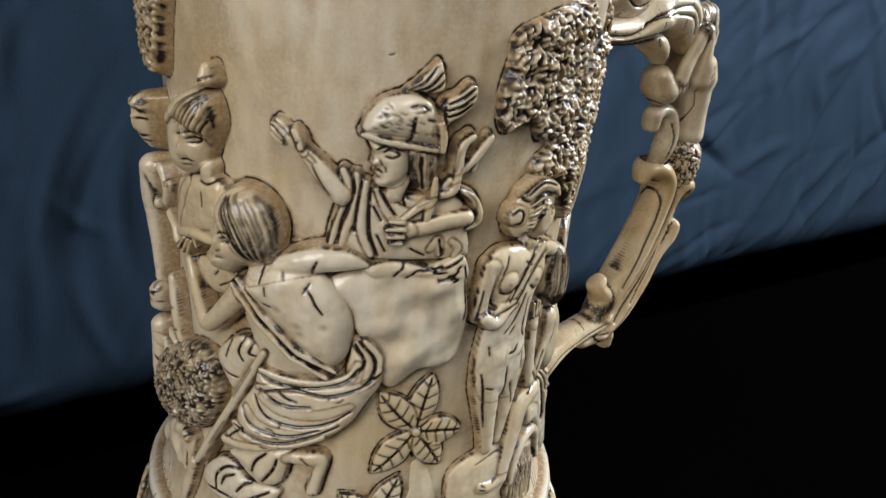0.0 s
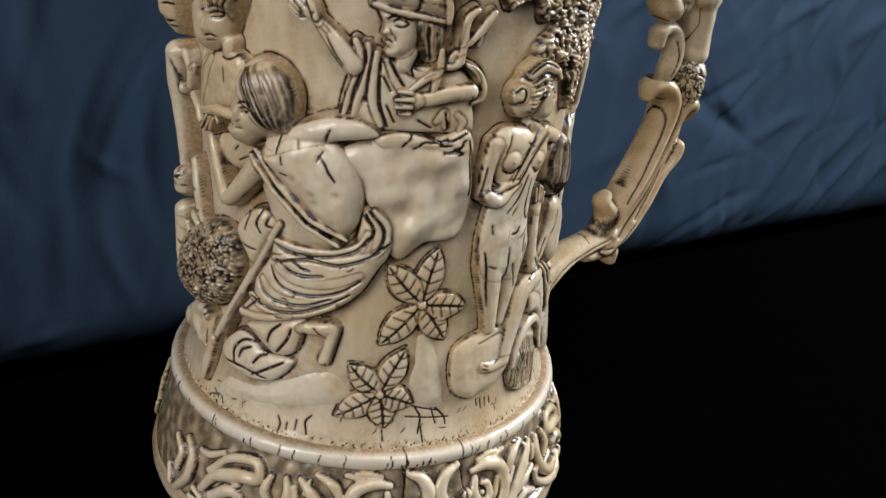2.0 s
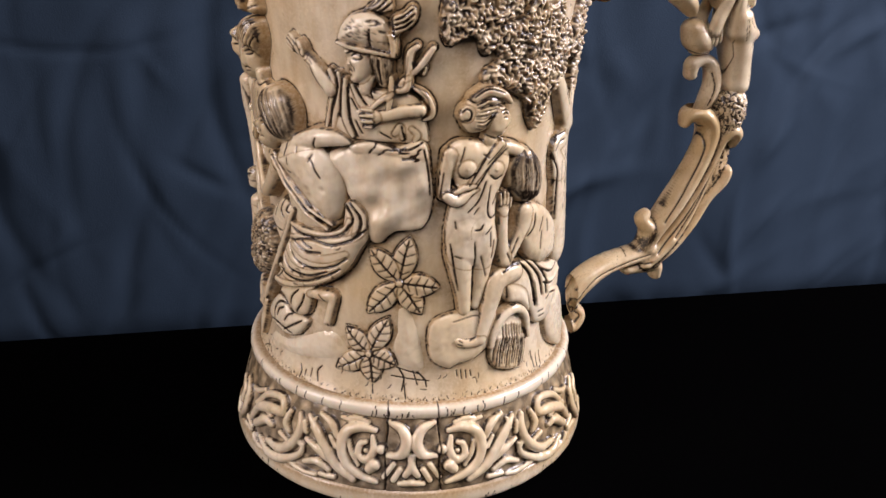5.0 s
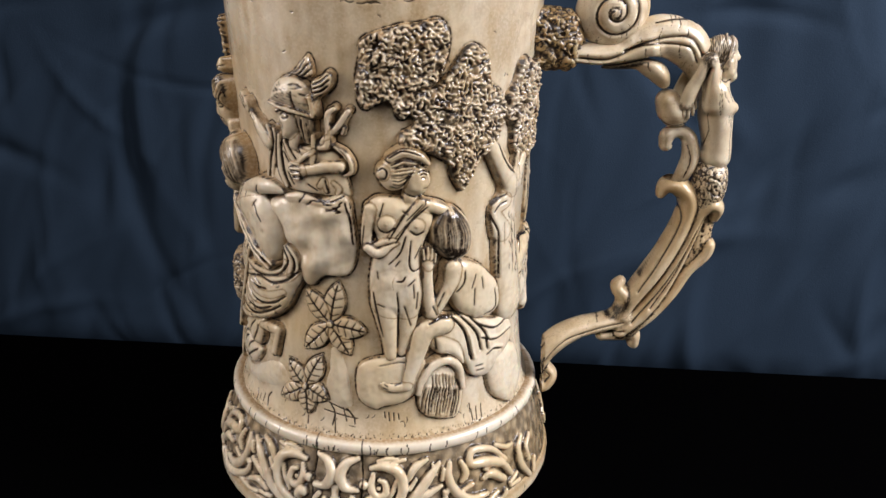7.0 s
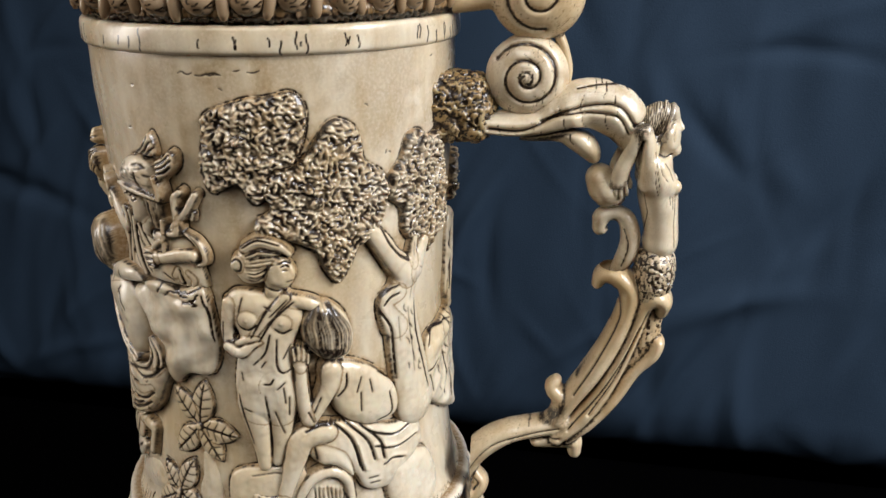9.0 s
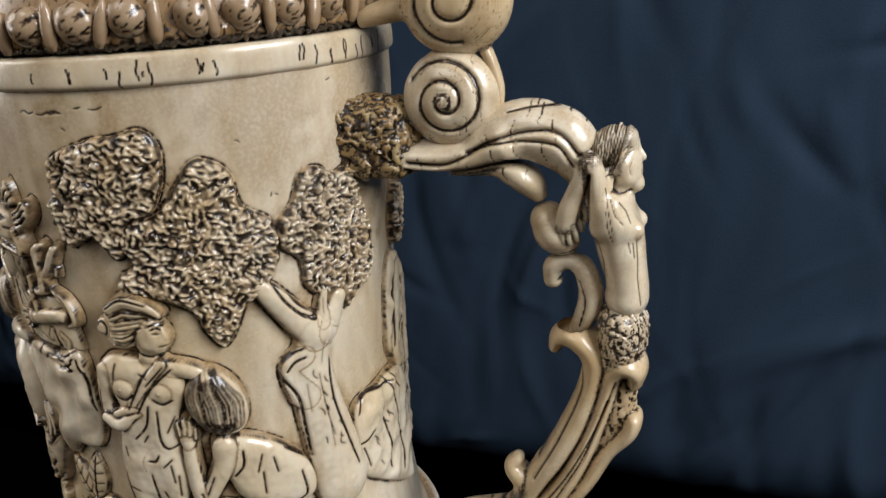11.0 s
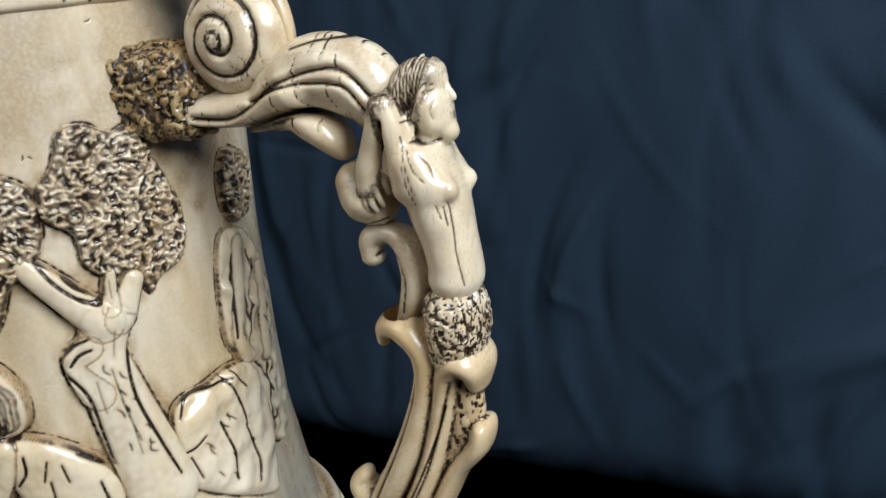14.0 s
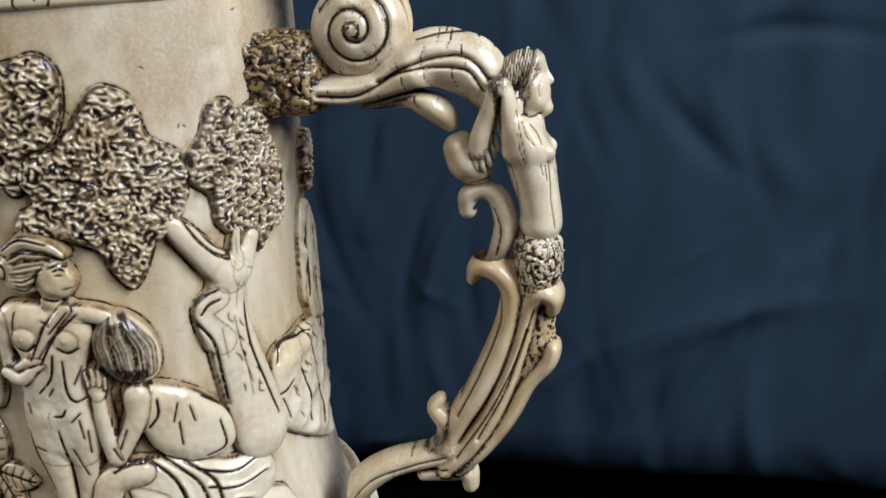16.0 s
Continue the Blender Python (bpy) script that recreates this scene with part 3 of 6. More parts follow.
wand.limb([(-1.9, 163.2, 1.13), (2.1, 164.1, 1.27), (2.9, 168.6, 1.27), (2.9, 173.7, 1.26), (3.5, 176.6, 1.26), (5.4, 178.3, 1.12)], 3.2, 0.95, 0.95)
wand.limb([(0.1, 165.2, 0.99), (1.2, 166.9, 0.99), (2.9, 167.9, 0.99)], 2.4, 0.9, 0.9)
wand.limb([(4.5, 169.6, 1.13), (7, 172.5, 1.28), (8.6, 175.1, 1.28), (10.3, 177.7, 1.14)], 2.6, 0.95, 0.95)
wand.limb([(7.5, 169, 0.86), (8.3, 171.2, 0.71)], 1.6, 0.9, 0.9)
wand.limb([(-2.6, 167.6, 0.98), (-2.6, 162.7, 1.27), (-3.6, 156.8, 1.14)], 3.4, 0.95, 0.95)
wand.limb([(-9.2, 156.7, 0.99), (-5.8, 159.8, 1.27), (-2.1, 162.3, 0.99)], 3.2, 0.9, 0.95)
wand.limb([(4.6, 164, 0.71), (8.1, 161.8, 1.15), (10.5, 157.9, 1.17), (10.4, 154.5, 1.03), (7.8, 153.1, 0.73)], 2.4, 0.9, 0.95)
for line in ([(5.7, 164), (8.8, 160.9), (10, 156.7)], [(2.6, 175.1), (2.2, 169.4)], [(-6.3, 160.1), (-3.4, 161.7)]):
    wand.cut(line, 0.2, 0.3, 0.6)
forearm = Carving("carved_arm", "carved forearm crossing the messenger's chest")
forearm.limb([(6.4, 156.6, 2.46), (1.2, 156, 2.44), (-4.1, 154.5, 2.28), (-7.9, 154, 2.13)], 3.2, 0.75, 0.95)
forearm.limb([(-8.4, 153.7, 2.84), (-11, 152.9, 2.56)], 3.2, 0.5, 0.9)
for line in ([(-9, 156.1, 0.85), (-12.3, 156.3, 0.7)], [(-8.8, 154.2, 0.85), (-12.9, 154.1, 0.71)], [(-8.9, 152.2, 0.85), (-12.5, 152, 0.71)], [(-9, 150.3, 0.71), (-11.9, 150.1, 0.57)]):
    forearm.limb(line, 4.2, 0.9, 0.8, 0.25)
for line in ([(-8.9, 155.2), (-12.7, 155.2)], [(-8.7, 153.3), (-12.6, 153.1)], [(-8.9, 151.3), (-12.2, 151)], [(3, 154.3), (3.3, 152.7)], [(4.7, 154.5), (5.1, 152.3)], [(6.8, 155.3), (7.8, 153.1)], [(-4.5, 151.6), (0.9, 153.1), (6.5, 153.8)]):
    forearm.cut(line, 0.28, 0.4, 0.9)

# crouching youth with a pipe
youth = Carving("crouching_figure", "carved crouching youth seen from behind, wearing a draped cloth")
youth.blob([(-67.8, 133.7), (-53.8, 135.9), (-51.2, 130.7), (-56.1, 126.1), (-61.6, 125), (-66, 127.5)], 1.2, 2.0, 4.0, 0.9)
youth.blob([(-51.2, 126), (-43.4, 126.2), (-33.6, 116.7), (-26.1, 110.2), (-35.8, 106.5), (-43.3, 107.7), (-47.2, 114.9)], 1.2, 2.0, 5.0, 0.8)
youth.blob([(-50.2, 133.6), (-45.4, 138.5), (-37.7, 142.6), (-30.3, 142.5), (-24.2, 137.8), (-20.4, 131.5), (-19, 124.7), (-20.3, 116.5), (-24.6, 112.2), (-29.9, 115), (-37.5, 121.5), (-44.2, 126.8), (-49.2, 130)], 1.8, 5.8, 7.5, 0.95, lumps=0.35, size=7.0)
youth.limb([(-49.5, 129.5, 3.72), (-55.8, 121.8, 3.04), (-62, 115.6, 2.64), (-64.3, 119.1, 2.47), (-67, 126.2, 2.3), (-69.3, 132.1, 1.81)], 3.2, 1.1, 0.95)
youth.limb([(-45.1, 136.1, 2.42), (-37.2, 140.8, 3.1), (-29, 144, 3.62), (-22.4, 144.8, 3.02), (-18.2, 144.2, 1.58), (-16.9, 143.8, 0.86)], 3.8, 0.85, 0.95)
youth.limb([(-74.2, 139.1, 1.49), (-64.9, 141.3, 2.08), (-57.8, 141.4, 1.71)], 2.6, 1.5, 0.9)
for line in ([(-49, 134.9, 0.77), (-42, 126.1, 0.92), (-32.6, 117.4, 0.92), (-22.8, 113.1, 0.76)], [(-50.6, 133, 0.77), (-43.6, 124.2, 0.92), (-34.1, 115.5, 0.92), (-25, 110.9, 0.77)]):
    youth.limb(line, 6.4, 0.9, 0.95, 0.3, smooth=False)
for line in ([(-28.3, 144.6), (-29.2, 142.4), (-29.7, 140.5)], [(-41, 134.9), (-40.7, 132.4)], [(-36.6, 140), (-36.2, 137.9)], [(-31, 136.8), (-29.3, 135.2), (-28.1, 132.8), (-26.4, 130.2)], [(-41.5, 140.8), (-42.2, 137.8), (-42.6, 135.1)], [(-29.9, 138.2), (-31.2, 135.4)], [(-41.6, 129.8), (-39.4, 129.5)], [(-59.6, 131.1), (-58.2, 132.7)], [(-58, 128.4), (-53.9, 130.8)], [(-59.9, 135.3), (-57, 137.6)]):
    youth.cut(line, 0.28, 0.35, 0.9)
for x in [(-37.9, 128.8), (-32, 122.9), (-32.7, 125.1), (-26, 126.3)]:
    youth.dent(*x, 1.2, 0.35, 0.5)
youth.limb([(-44.7, 138.4, 3.02), (-42.8, 141.4, 3.29)], 3.0, 0.7, 0.5)
youth.blob([(-55.7, 155.4), (-50.9, 159.9), (-45.2, 160), (-40.3, 157.1), (-37.8, 151.5), (-38.1, 145.6), (-40.1, 141.1), (-43.3, 139.7), (-47.4, 137.7), (-51.5, 134.6), (-56.3, 134.1), (-59, 136.3), (-60.7, 138.7), (-58.1, 142.1), (-58.9, 144.8), (-57.3, 150)], 1.6, 8.0, 8.0, 1.0)
youth.swell([(-53.2, 156.5), (-49.4, 160.2), (-44.6, 160.2), (-39.9, 157.3), (-37.5, 151.9), (-37.7, 146), (-39.6, 141.7), (-42.4, 140.8), (-45.3, 141.1), (-48, 144.2), (-50.1, 147.1), (-52.5, 149.6), (-54.2, 152.6)], 1.2, 2.6)
youth.locks([(-50.7, 157.6), (-51, 153.3), (-48.8, 148.3), (-45.3, 142.6), (-43.1, 141.3)], [(-44.2, 160.9), (-39, 157.9), (-36.7, 152.3), (-37.1, 146.4), (-38.9, 142.6)], 13, 0.55)
youth.ridge([(-51.7, 146.9), (-53.5, 144.4), (-54.7, 142.1)], 1.0, 0.9)
youth.dent(*[(-50.4, 146.2)][0], 1.6, 0.9, 0.6)
youth.dent(*[(-52.6, 140.9)][0], 1.0, 0.6, 0.5)
for line in ([(-51.4, 146.4), (-49.8, 147.1), (-48.1, 146.9)], [(-51.1, 145.4), (-49.4, 145.7), (-48.4, 146.5)], [(-53.7, 140.4), (-51.5, 140.6)], [(-52.4, 147.5), (-50, 148.7), (-47.7, 148.5)], [(-53.2, 142.1), (-51.8, 143)]):
    youth.cut(line, 0.26, 0.4, 0.8)
youth.blob([(-59.9, 106.8), (-54.9, 113), (-49, 116), (-44.3, 111.9), (-47.5, 106), (-52.6, 97), (-57.2, 101.1)], 1.6, 2.4, 4.5, 0.95)
for line in ([(-54, 113), (-55.3, 107.6)], [(-49.3, 115.5), (-50.8, 110.9), (-49.3, 108.2)], [(-46.6, 114.3), (-47.5, 111.4), (-45.7, 110.8)], [(-56.6, 102.8), (-51.3, 102.2)]):
    youth.cut(line, 0.34, 0.5, 0.9)
drape = Carving("draped_cloth", "carved cloth in deep folds round the youth's hips")
drape.blob([(-44.6, 108.6), (-37.8, 107), (-28.4, 107.6), (-21.3, 111), (-19.4, 120.8), (-16.4, 122.4), (-12.6, 118.9), (-10.4, 113.2), (-11.1, 107.6), (-13.8, 103.3), (-18.8, 94.6), (-26.1, 88.4), (-33.8, 84.2), (-43.9, 81.2), (-53.3, 77.7), (-57.1, 80.1), (-52.4, 87.5), (-51.3, 93.4), (-46.4, 101.7)], 2.2, 3.2, 6.0, 0.95)
for line in ([(-43.3, 108, 1.13), (-35.7, 106.9, 1.43), (-26.6, 107.6, 1.41), (-19.4, 110.7, 1.4), (-17.4, 115, 1.08)], [(-43.9, 102.5, 1.14), (-34.1, 105.1, 1.27), (-23.6, 105.7, 1.42), (-15, 109.2, 1.4), (-11.7, 113.3, 1.08)], [(-42.8, 100, 0.98), (-37.1, 97.2, 1.3), (-27.8, 97.9, 1.6), (-19, 101.8, 1.26)], [(-47.5, 94.8, 1.16), (-42, 90.4, 1.49), (-32.2, 90.9, 1.47), (-23.2, 95.4, 1.28)], [(-51.5, 87.9, 1.36), (-45.3, 85.4, 1.68), (-35.1, 86.5, 1.65), (-26, 90.6, 1.3)], [(-54.8, 81.1, 1.39), (-46.9, 81.9, 1.53), (-38.3, 84.6, 1.17)], [(-18.2, 120.7, 1.07), (-14.8, 115.9, 1.23), (-15.4, 110, 1.09)], [(-16, 121.9, 0.91), (-12.3, 117, 1.23), (-12.3, 111.6, 0.93)]):
    drape.limb(line, 4.0, 0.8, 0.8, 0.5)
for line in ([(-43.3, 106.5), (-38.4, 105.2), (-29.2, 105.9), (-20.7, 109), (-17.2, 113.4)], [(-44, 101.3), (-33.7, 104.3), (-24.8, 104.1), (-16.4, 107.7), (-11.5, 112.1)], [(-43.1, 102.3), (-36.7, 99.1), (-29.1, 100)], [(-45, 99.4), (-41.2, 94.1), (-33.4, 92.9), (-24.5, 95.4), (-18.6, 99.7)], [(-49.5, 94), (-44.8, 89.3), (-34.9, 89.3), (-26.6, 92.9)], [(-51.5, 87.6), (-44.7, 85.7), (-36.3, 86.6), (-27.3, 90.9), (-21.5, 94.7)], [(-18.6, 121.1), (-15.9, 115.6), (-18.5, 110.9)], [(-17.6, 121.5), (-13.3, 116.4), (-13.7, 111.3), (-15.6, 108.6)], [(-38.4, 103.1), (-35.2, 101.3), (-32.9, 100.9)], [(-53, 83), (-48.4, 87.6)]):
    drape.cut(line, 0.36, 0.9, 0.95)
shin = Carving("carved_foot", "carved bare feet and knees under the cloth")
shin.blob([(-64.8, 65.2), (-57.9, 72.5), (-52, 72.2), (-47.9, 69.1), (-38.7, 69.5), (-37.4, 67), (-43, 60.4), (-50.3, 57.9), (-58.1, 58.1), (-63.6, 60)], 0.8, 2.0, 4.0, 0.95)
shin.blob([(-54.5, 76.7), (-45.7, 81.5), (-34.5, 84.4), (-35.1, 79.2), (-37.2, 71.7), (-42.9, 69.7), (-46.7, 71.2), (-50.9, 74.1)], 1.6, 2.6, 5.0, 0.95)
shin.limb([(-35, 80.8, 2.01), (-29.1, 81.4, 2.5), (-26.1, 81.5, 2.16), (-26.9, 76, 1.84), (-28.1, 70.8, 1.86)], 1.6, 0.8, 0.95)
for line in ([(-58.2, 61.2), (-58.4, 66.3), (-54.7, 70.6), (-50.2, 70.9)], [(-56.4, 63.9), (-55.1, 67.1), (-52, 69.1)], [(-50.8, 63.9), (-48.5, 67.2), (-46.3, 68.3)], [(-51, 59.9), (-44.7, 64.5), (-40.4, 67.6)], [(-45.5, 73.6), (-44.4, 77.6), (-41.5, 80.8)], [(-42.4, 71.1), (-39.1, 76.4), (-38.1, 80.2)], [(-62.2, 60.6), (-54.1, 61.2), (-46, 60.2)], [(-31.4, 81.6), (-28, 78.7)], [(-29.6, 69.8), (-29.2, 68.4)], [(-28.5, 70), (-28.3, 68.3)], [(-27.5, 70.5), (-27, 68.8)], [(-31, 70.4), (-30.8, 68.8)]):
    shin.cut(line, 0.36, 0.6, 0.95)
staff = Carving("shepherd_staff", "straight carved shepherd's staff with a drilled hole")
staff.limb([(-42.7, 113.2, 1.27), (-50.5, 97.5, 1.5), (-61.9, 75.3, 1.6), (-65, 68.8, 1.45)], 3.6, 1.0, 0.95, smooth=False)
staff.limb([(-69.7, 64.2, 2.05), (-72, 54.7, 2.28), (-72.8, 48.8, 1.35)], 1.6, 0.8, 0.9)
staff.dent(*[(-43.6, 107.7)][0], 0.5, 1.2, 1.0)
for line in ([(-46.1, 107.6), (-51.6, 96.6)], [(-55, 87), (-60.2, 76.9)], [(-68.9, 62.6), (-65.4, 60.3)]):
    staff.cut(line, 0.2, 0.2, 0.7)

# the round woolly bundle and the figures at the far side
wool_outline = [(-100.8, 83.2), (-99.4, 89.8), (-74.9, 104), (-63.2, 106), (-58, 100.2), (-58, 90.9), (-61.7, 82.2), (-69.9, 75.9), (-82.9, 72.3), (-99.9, 73.1)]
wool = Carving("fleece", "round carved fleece with a curly woollen surface")
wool.blob(wool_outline, 0.8, 7.0, 9.5, 1.0)
wool.curls(wool_outline, spacing=1.5, size=1.4, knobs=0, dark=0.5)
stump = Carving("carved_bank", "carved tufted bank beside the staff")
stump.blob([(-98.3, 59.4), (-81.4, 72.9), (-70.5, 72.7), (-70.7, 62.9), (-73.7, 47.8), (-72, 58.5)], 1.0, 2.4, 4.0, 0.8, lumps=0.6, size=4.0)
stump.limb([(-74, 72.2, 1.67), (-72.8, 71.7, 1.67)], 3.2, 0.8, 0.95)
for line in ([(-75.8, 71.6), (-74, 73.8), (-71.8, 73.4), (-73.4, 71)], [(-79.5, 62.1), (-75.3, 58.6), (-75.7, 52.4)], [(-72.5, 66.1), (-72.5, 61.2)], [(-83.7, 57.6), (-78.5, 52.7)]):
    stump.cut(line, 0.34, 0.5, 0.85)
maiden = Carving("standing_maiden", "carved maiden with her hair in a topknot")
maiden.blob([(-74.3, 154), (-69.5, 156.8), (-60.7, 159.3), (-54.8, 157.1), (-55.1, 146.8), (-63.6, 142.1), (-74.3, 139.3), (-76.5, 145.2)], 2.2, 2.6, 5.0, 0.9)
maiden.limb([(-68, 155.7, 1.58), (-72, 147, 1.62), (-75.2, 139.7, 1.49)], 3.0, 0.8, 0.9)
for x in [(-66.9, 147.9, 1.91), (-58.7, 150.4, 2)]:
    maiden.limb([x], 3.0, 0.8, 0.35, 1.0)
maiden.limb([(-61, 159.4, 2.14), (-60.8, 161.7, 2.29)], 2.2, 1.1, 0.6)
maiden.blob([(-73.8, 172.1), (-69.1, 178.7), (-61.6, 182.5), (-57, 180.9), (-55.3, 174.2), (-57.8, 167.8), (-60.9, 161.7), (-67.1, 157.6), (-72.7, 158.6), (-74.6, 163.7)], 1.2, 6.2, 5.6, 1.0)
maiden.swell([(-73.1, 171.7), (-67.9, 179), (-60.3, 183.1), (-55.6, 181.3), (-54, 174.6), (-56.4, 168), (-58, 166.5), (-58.4, 170.8), (-62.3, 172.5), (-66.7, 173.8), (-69.7, 171.3)], 1.1, 1.8)
maiden.locks([(-67.2, 173), (-64.2, 178), (-59.7, 181.7), (-56.3, 183.2)], [(-55.9, 167.6), (-53.3, 173.6), (-53.9, 179.1), (-55.3, 182.9)], 10, 0.5)
maiden.limb([(-58.2, 185.2, 2.5), (-58.2, 187.6, 1.8)], 2.0, 1.7, 0.9)
maiden.cut([(-60.8, 185.3), (-58.2, 185), (-55.4, 186.6)], 0.3, 0.5)
maiden.ridge([(-63.5, 170.2), (-64.8, 166.9), (-65.6, 164.9)], 0.7, 0.9)
for x in [(-65.2, 169.2), (-60.7, 169.1)]:
    maiden.dent(*x, 1.4, 0.8, 0.6)
maiden.dent(*[(-63.9, 163.9)][0], 0.8, 0.4, 0.4)
for line in ([(-62.8, 169.2), (-60.6, 170.2), (-58.7, 169.9)], [(-62.5, 168.2), (-60.4, 168.6), (-59, 169.4)], [(-66.5, 169.4), (-65.3, 169.9), (-64.2, 169.6)], [(-65.9, 162.7), (-64, 163.4), (-62.3, 163.1)], [(-63.5, 170.5), (-60.4, 171.8), (-57.8, 171.3)], [(-65.6, 161.5), (-63.3, 162)], [(-62.8, 157.4), (-59.7, 157.2), (-55.6, 159.8)], [(-62, 154.5), (-62, 150.3)]):
    maiden.cut(line, 0.26, 0.4, 0.8)
hand = Carving("carved_arm", "carved arm and hand holding the pipe")
hand.limb([(-81, 141.7, 1.52), (-77.1, 139, 1.51), (-75.3, 136, 1.67), (-71.5, 134.3, 1.32)], 2.4, 1.8, 0.95)
for line in ([(-70.5, 138.7, 0.65), (-74, 134.1, 0.66)], [(-68.8, 138.7, 0.65), (-71.8, 133.9, 0.66)], [(-67.2, 138.6, 0.64), (-69.2, 134.6, 0.65)], [(-66.1, 140.3, 0.64), (-64.8, 137.8, 0.64)]):
    hand.limb(line, 4.6, 1.0, 0.8, 0.3)
child = Carving("standing_child", "carved child figure with short curly hair")
child.limb([(-90.4, 170.6, 3.7), (-91.2, 165.5, 3.6), (-91.8, 161, 2.9), (-92, 158.8, 1.9)], 3.0, 1.8, 0.95)
child.swell([(-95, 168), (-94, 173.5), (-90.5, 175), (-86.8, 173), (-86.4, 167.5), (-88.5, 169.4), (-91.5, 169.8)], 0.7, 1.2)
child.ticks([(-95, 168), (-94, 173.5), (-90.5, 175), (-86.8, 173), (-86.6, 167.5), (-91, 169.5)], 20, 1.5, 70, 0.5, 0.2, 0.3, 0.7)
child.ridge([(-89.8, 167), (-90.2, 164.4), (-90.3, 163.6)], 0.7, 0.9)
for line in ([(-91.9, 166.6), (-91, 167), (-90.4, 166.4)], [(-89.2, 166.6), (-88.4, 167), (-87.6, 166.4)], [(-91.2, 161.6), (-90.2, 161.4), (-89.2, 161.8)], [(-91, 160), (-89.6, 160)]):
    child.cut(line, 0.26, 0.45, 0.9)
child.limb([(-92.4, 152, 3.9), (-93.4, 143.5, 3.9), (-93.8, 136, 3.3), (-93.4, 126, 2.7), (-93, 116.4, 2.3)], 3.0, 1.6, 0.95)
child.limb([(-88.4, 152.5, 1.9), (-85, 147.5, 1.6), (-86.2, 143, 1.6)], 2.2, 1.5, 0.9)
child.limb([(-83.6, 149.2, 1.1), (-80.6, 150.4, 1.2), (-81.6, 148.1, 1)], 2.4, 1.5, 0.9)
child.limb([(-90.6, 141.5, 2.4)], 4.4, 0.9, 0.4)
child.cut([(-90.6, 150), (-90, 145), (-90.4, 139)], 0.26, 0.4, 0.7)
cherub = Carving("seated_cherub", "small carved cherub beside the woolly bundle")
cherub.limb([(-90.4, 113.4, 3.4), (-91, 108.6, 3.2)], 3.0, 1.8, 0.95)
cherub.ticks([(-93.6, 112), (-93, 116), (-89.6, 117), (-87, 115), (-87.4, 111.8)], 16, 1.4, 60, 0.6, 0.2, 0.3, 0.7)
for line in ([(-91.4, 110.4), (-90.6, 110.8), (-89.8, 110.3)], [(-88.6, 110.2), (-87.8, 110.4)], [(-90.4, 106.8), (-88.8, 106.8)]):
    cherub.cut(line, 0.26, 0.4, 0.9)
cherub.limb([(-92.6, 100.5, 3.6), (-92.8, 92, 3.5), (-92.2, 83.5, 3.2), (-90.6, 78.5, 2)], 3.0, 1.6, 0.95)
cherub.limb([(-84.6, 119.5, 2), (-82, 111.5, 2.2), (-80.6, 105.5, 2), (-79, 102, 1.6)], 1.8, 1.4, 0.95)
cherub.limb([(-91, 97.5, 1.7), (-87.4, 94.2, 1.7), (-83.6, 94.5, 1.4)], 3.6, 1.3, 0.9)
cherub.limb([(-86, 101.5, 1.5), (-83.6, 100.8, 1.8), (-81.4, 99.8, 1.5)], 2.6, 1.4, 0.9)
for line in ([(-84, 111), (-81.4, 111.4)], [(-82.8, 104), (-79.8, 104.8)], [(-91.6, 90), (-88.6, 87), (-86.6, 84.4)]):
    cherub.cut(line, 0.3, 0.5, 0.9)
far_outline = [(-97.4, 199.7), (-76.4, 203.2), (-77.8, 191.9), (-81.8, 180.8), (-89.9, 180.3), (-97.2, 183.2), (-97.2, 190.8)]
far_tuft = Carving("leaf_tuft", "small tuft of carved leaves under the rim")
far_tuft.blob(far_outline, 2.5, 2.5, 3.0, 1.0)
far_tuft.curls(far_outline, knobs=2)

# bather standing beside the rock
bather = Carving("standing_bather", "carved nude woman standing with a sash across her chest")
bather.limb([(24.3, 111, 5.67), (21.8, 103.9, 5.28), (23, 95.4, 4.44), (24.3, 85.7, 3.15), (24.7, 79.2, 2.49)], 1.6, 0.6, 0.95)
bather.limb([(30.7, 110.8, 5.68), (32.1, 103.5, 4.85), (31.5, 95, 4.01), (30.6, 86.6, 2.92), (29.1, 80.5, 2.04)], 1.4, 0.6, 0.95)
bather.blob([(15.5, 141.6), (19.9, 145.7), (30.3, 144.7), (38.9, 143.3), (40.9, 135), (37.2, 124.8), (36.6, 113.1), (38.4, 105.3), (35, 96.4), (26.4, 95.6), (18.4, 99), (16.3, 108.5), (17.3, 118.4), (19.4, 127.3), (17.4, 134)], 1.0, 3.4, 6.5, 0.95, lumps=0.25, size=6.0)
bather.limb([(17.1, 140.8, 2.53), (15.8, 132.2, 2.34), (15.7, 125.3, 2.14)], 2.2, 0.75, 0.9)
bather.limb([(36, 142.2, 2.32), (44, 139.2, 2.56), (49, 134.4, 1.73)], 2.4, 0.75, 0.9)
for x in [(23.1, 135.4, 3.37), (33.9, 134.1, 3.18)]:
    bather.limb([x], 3.4, 0.55, 0.75, 0.5)
    bather.limb([(x[0] - 0.3, x[1] + 0.1, 0.5)], 5.2, 0.8, 0.3)
bather.limb([(35.5, 143.3, 1.68), (29.3, 136.5, 1.68), (23.8, 128.5, 1.27)], 4.0, 0.5, 0.8, 0.4)
bather.limb([(16.3, 125.6, 1.92), (19.9, 123.5, 2.13), (24.2, 126.2, 1.27), (27, 127.5, 0.64)], 4.0, 0.8, 0.95)
bather.limb([(19.5, 127.1, 1.27), (23.5, 128.5, 1.27), (26.2, 128.9, 0.85)], 3.8, 0.8, 0.9)
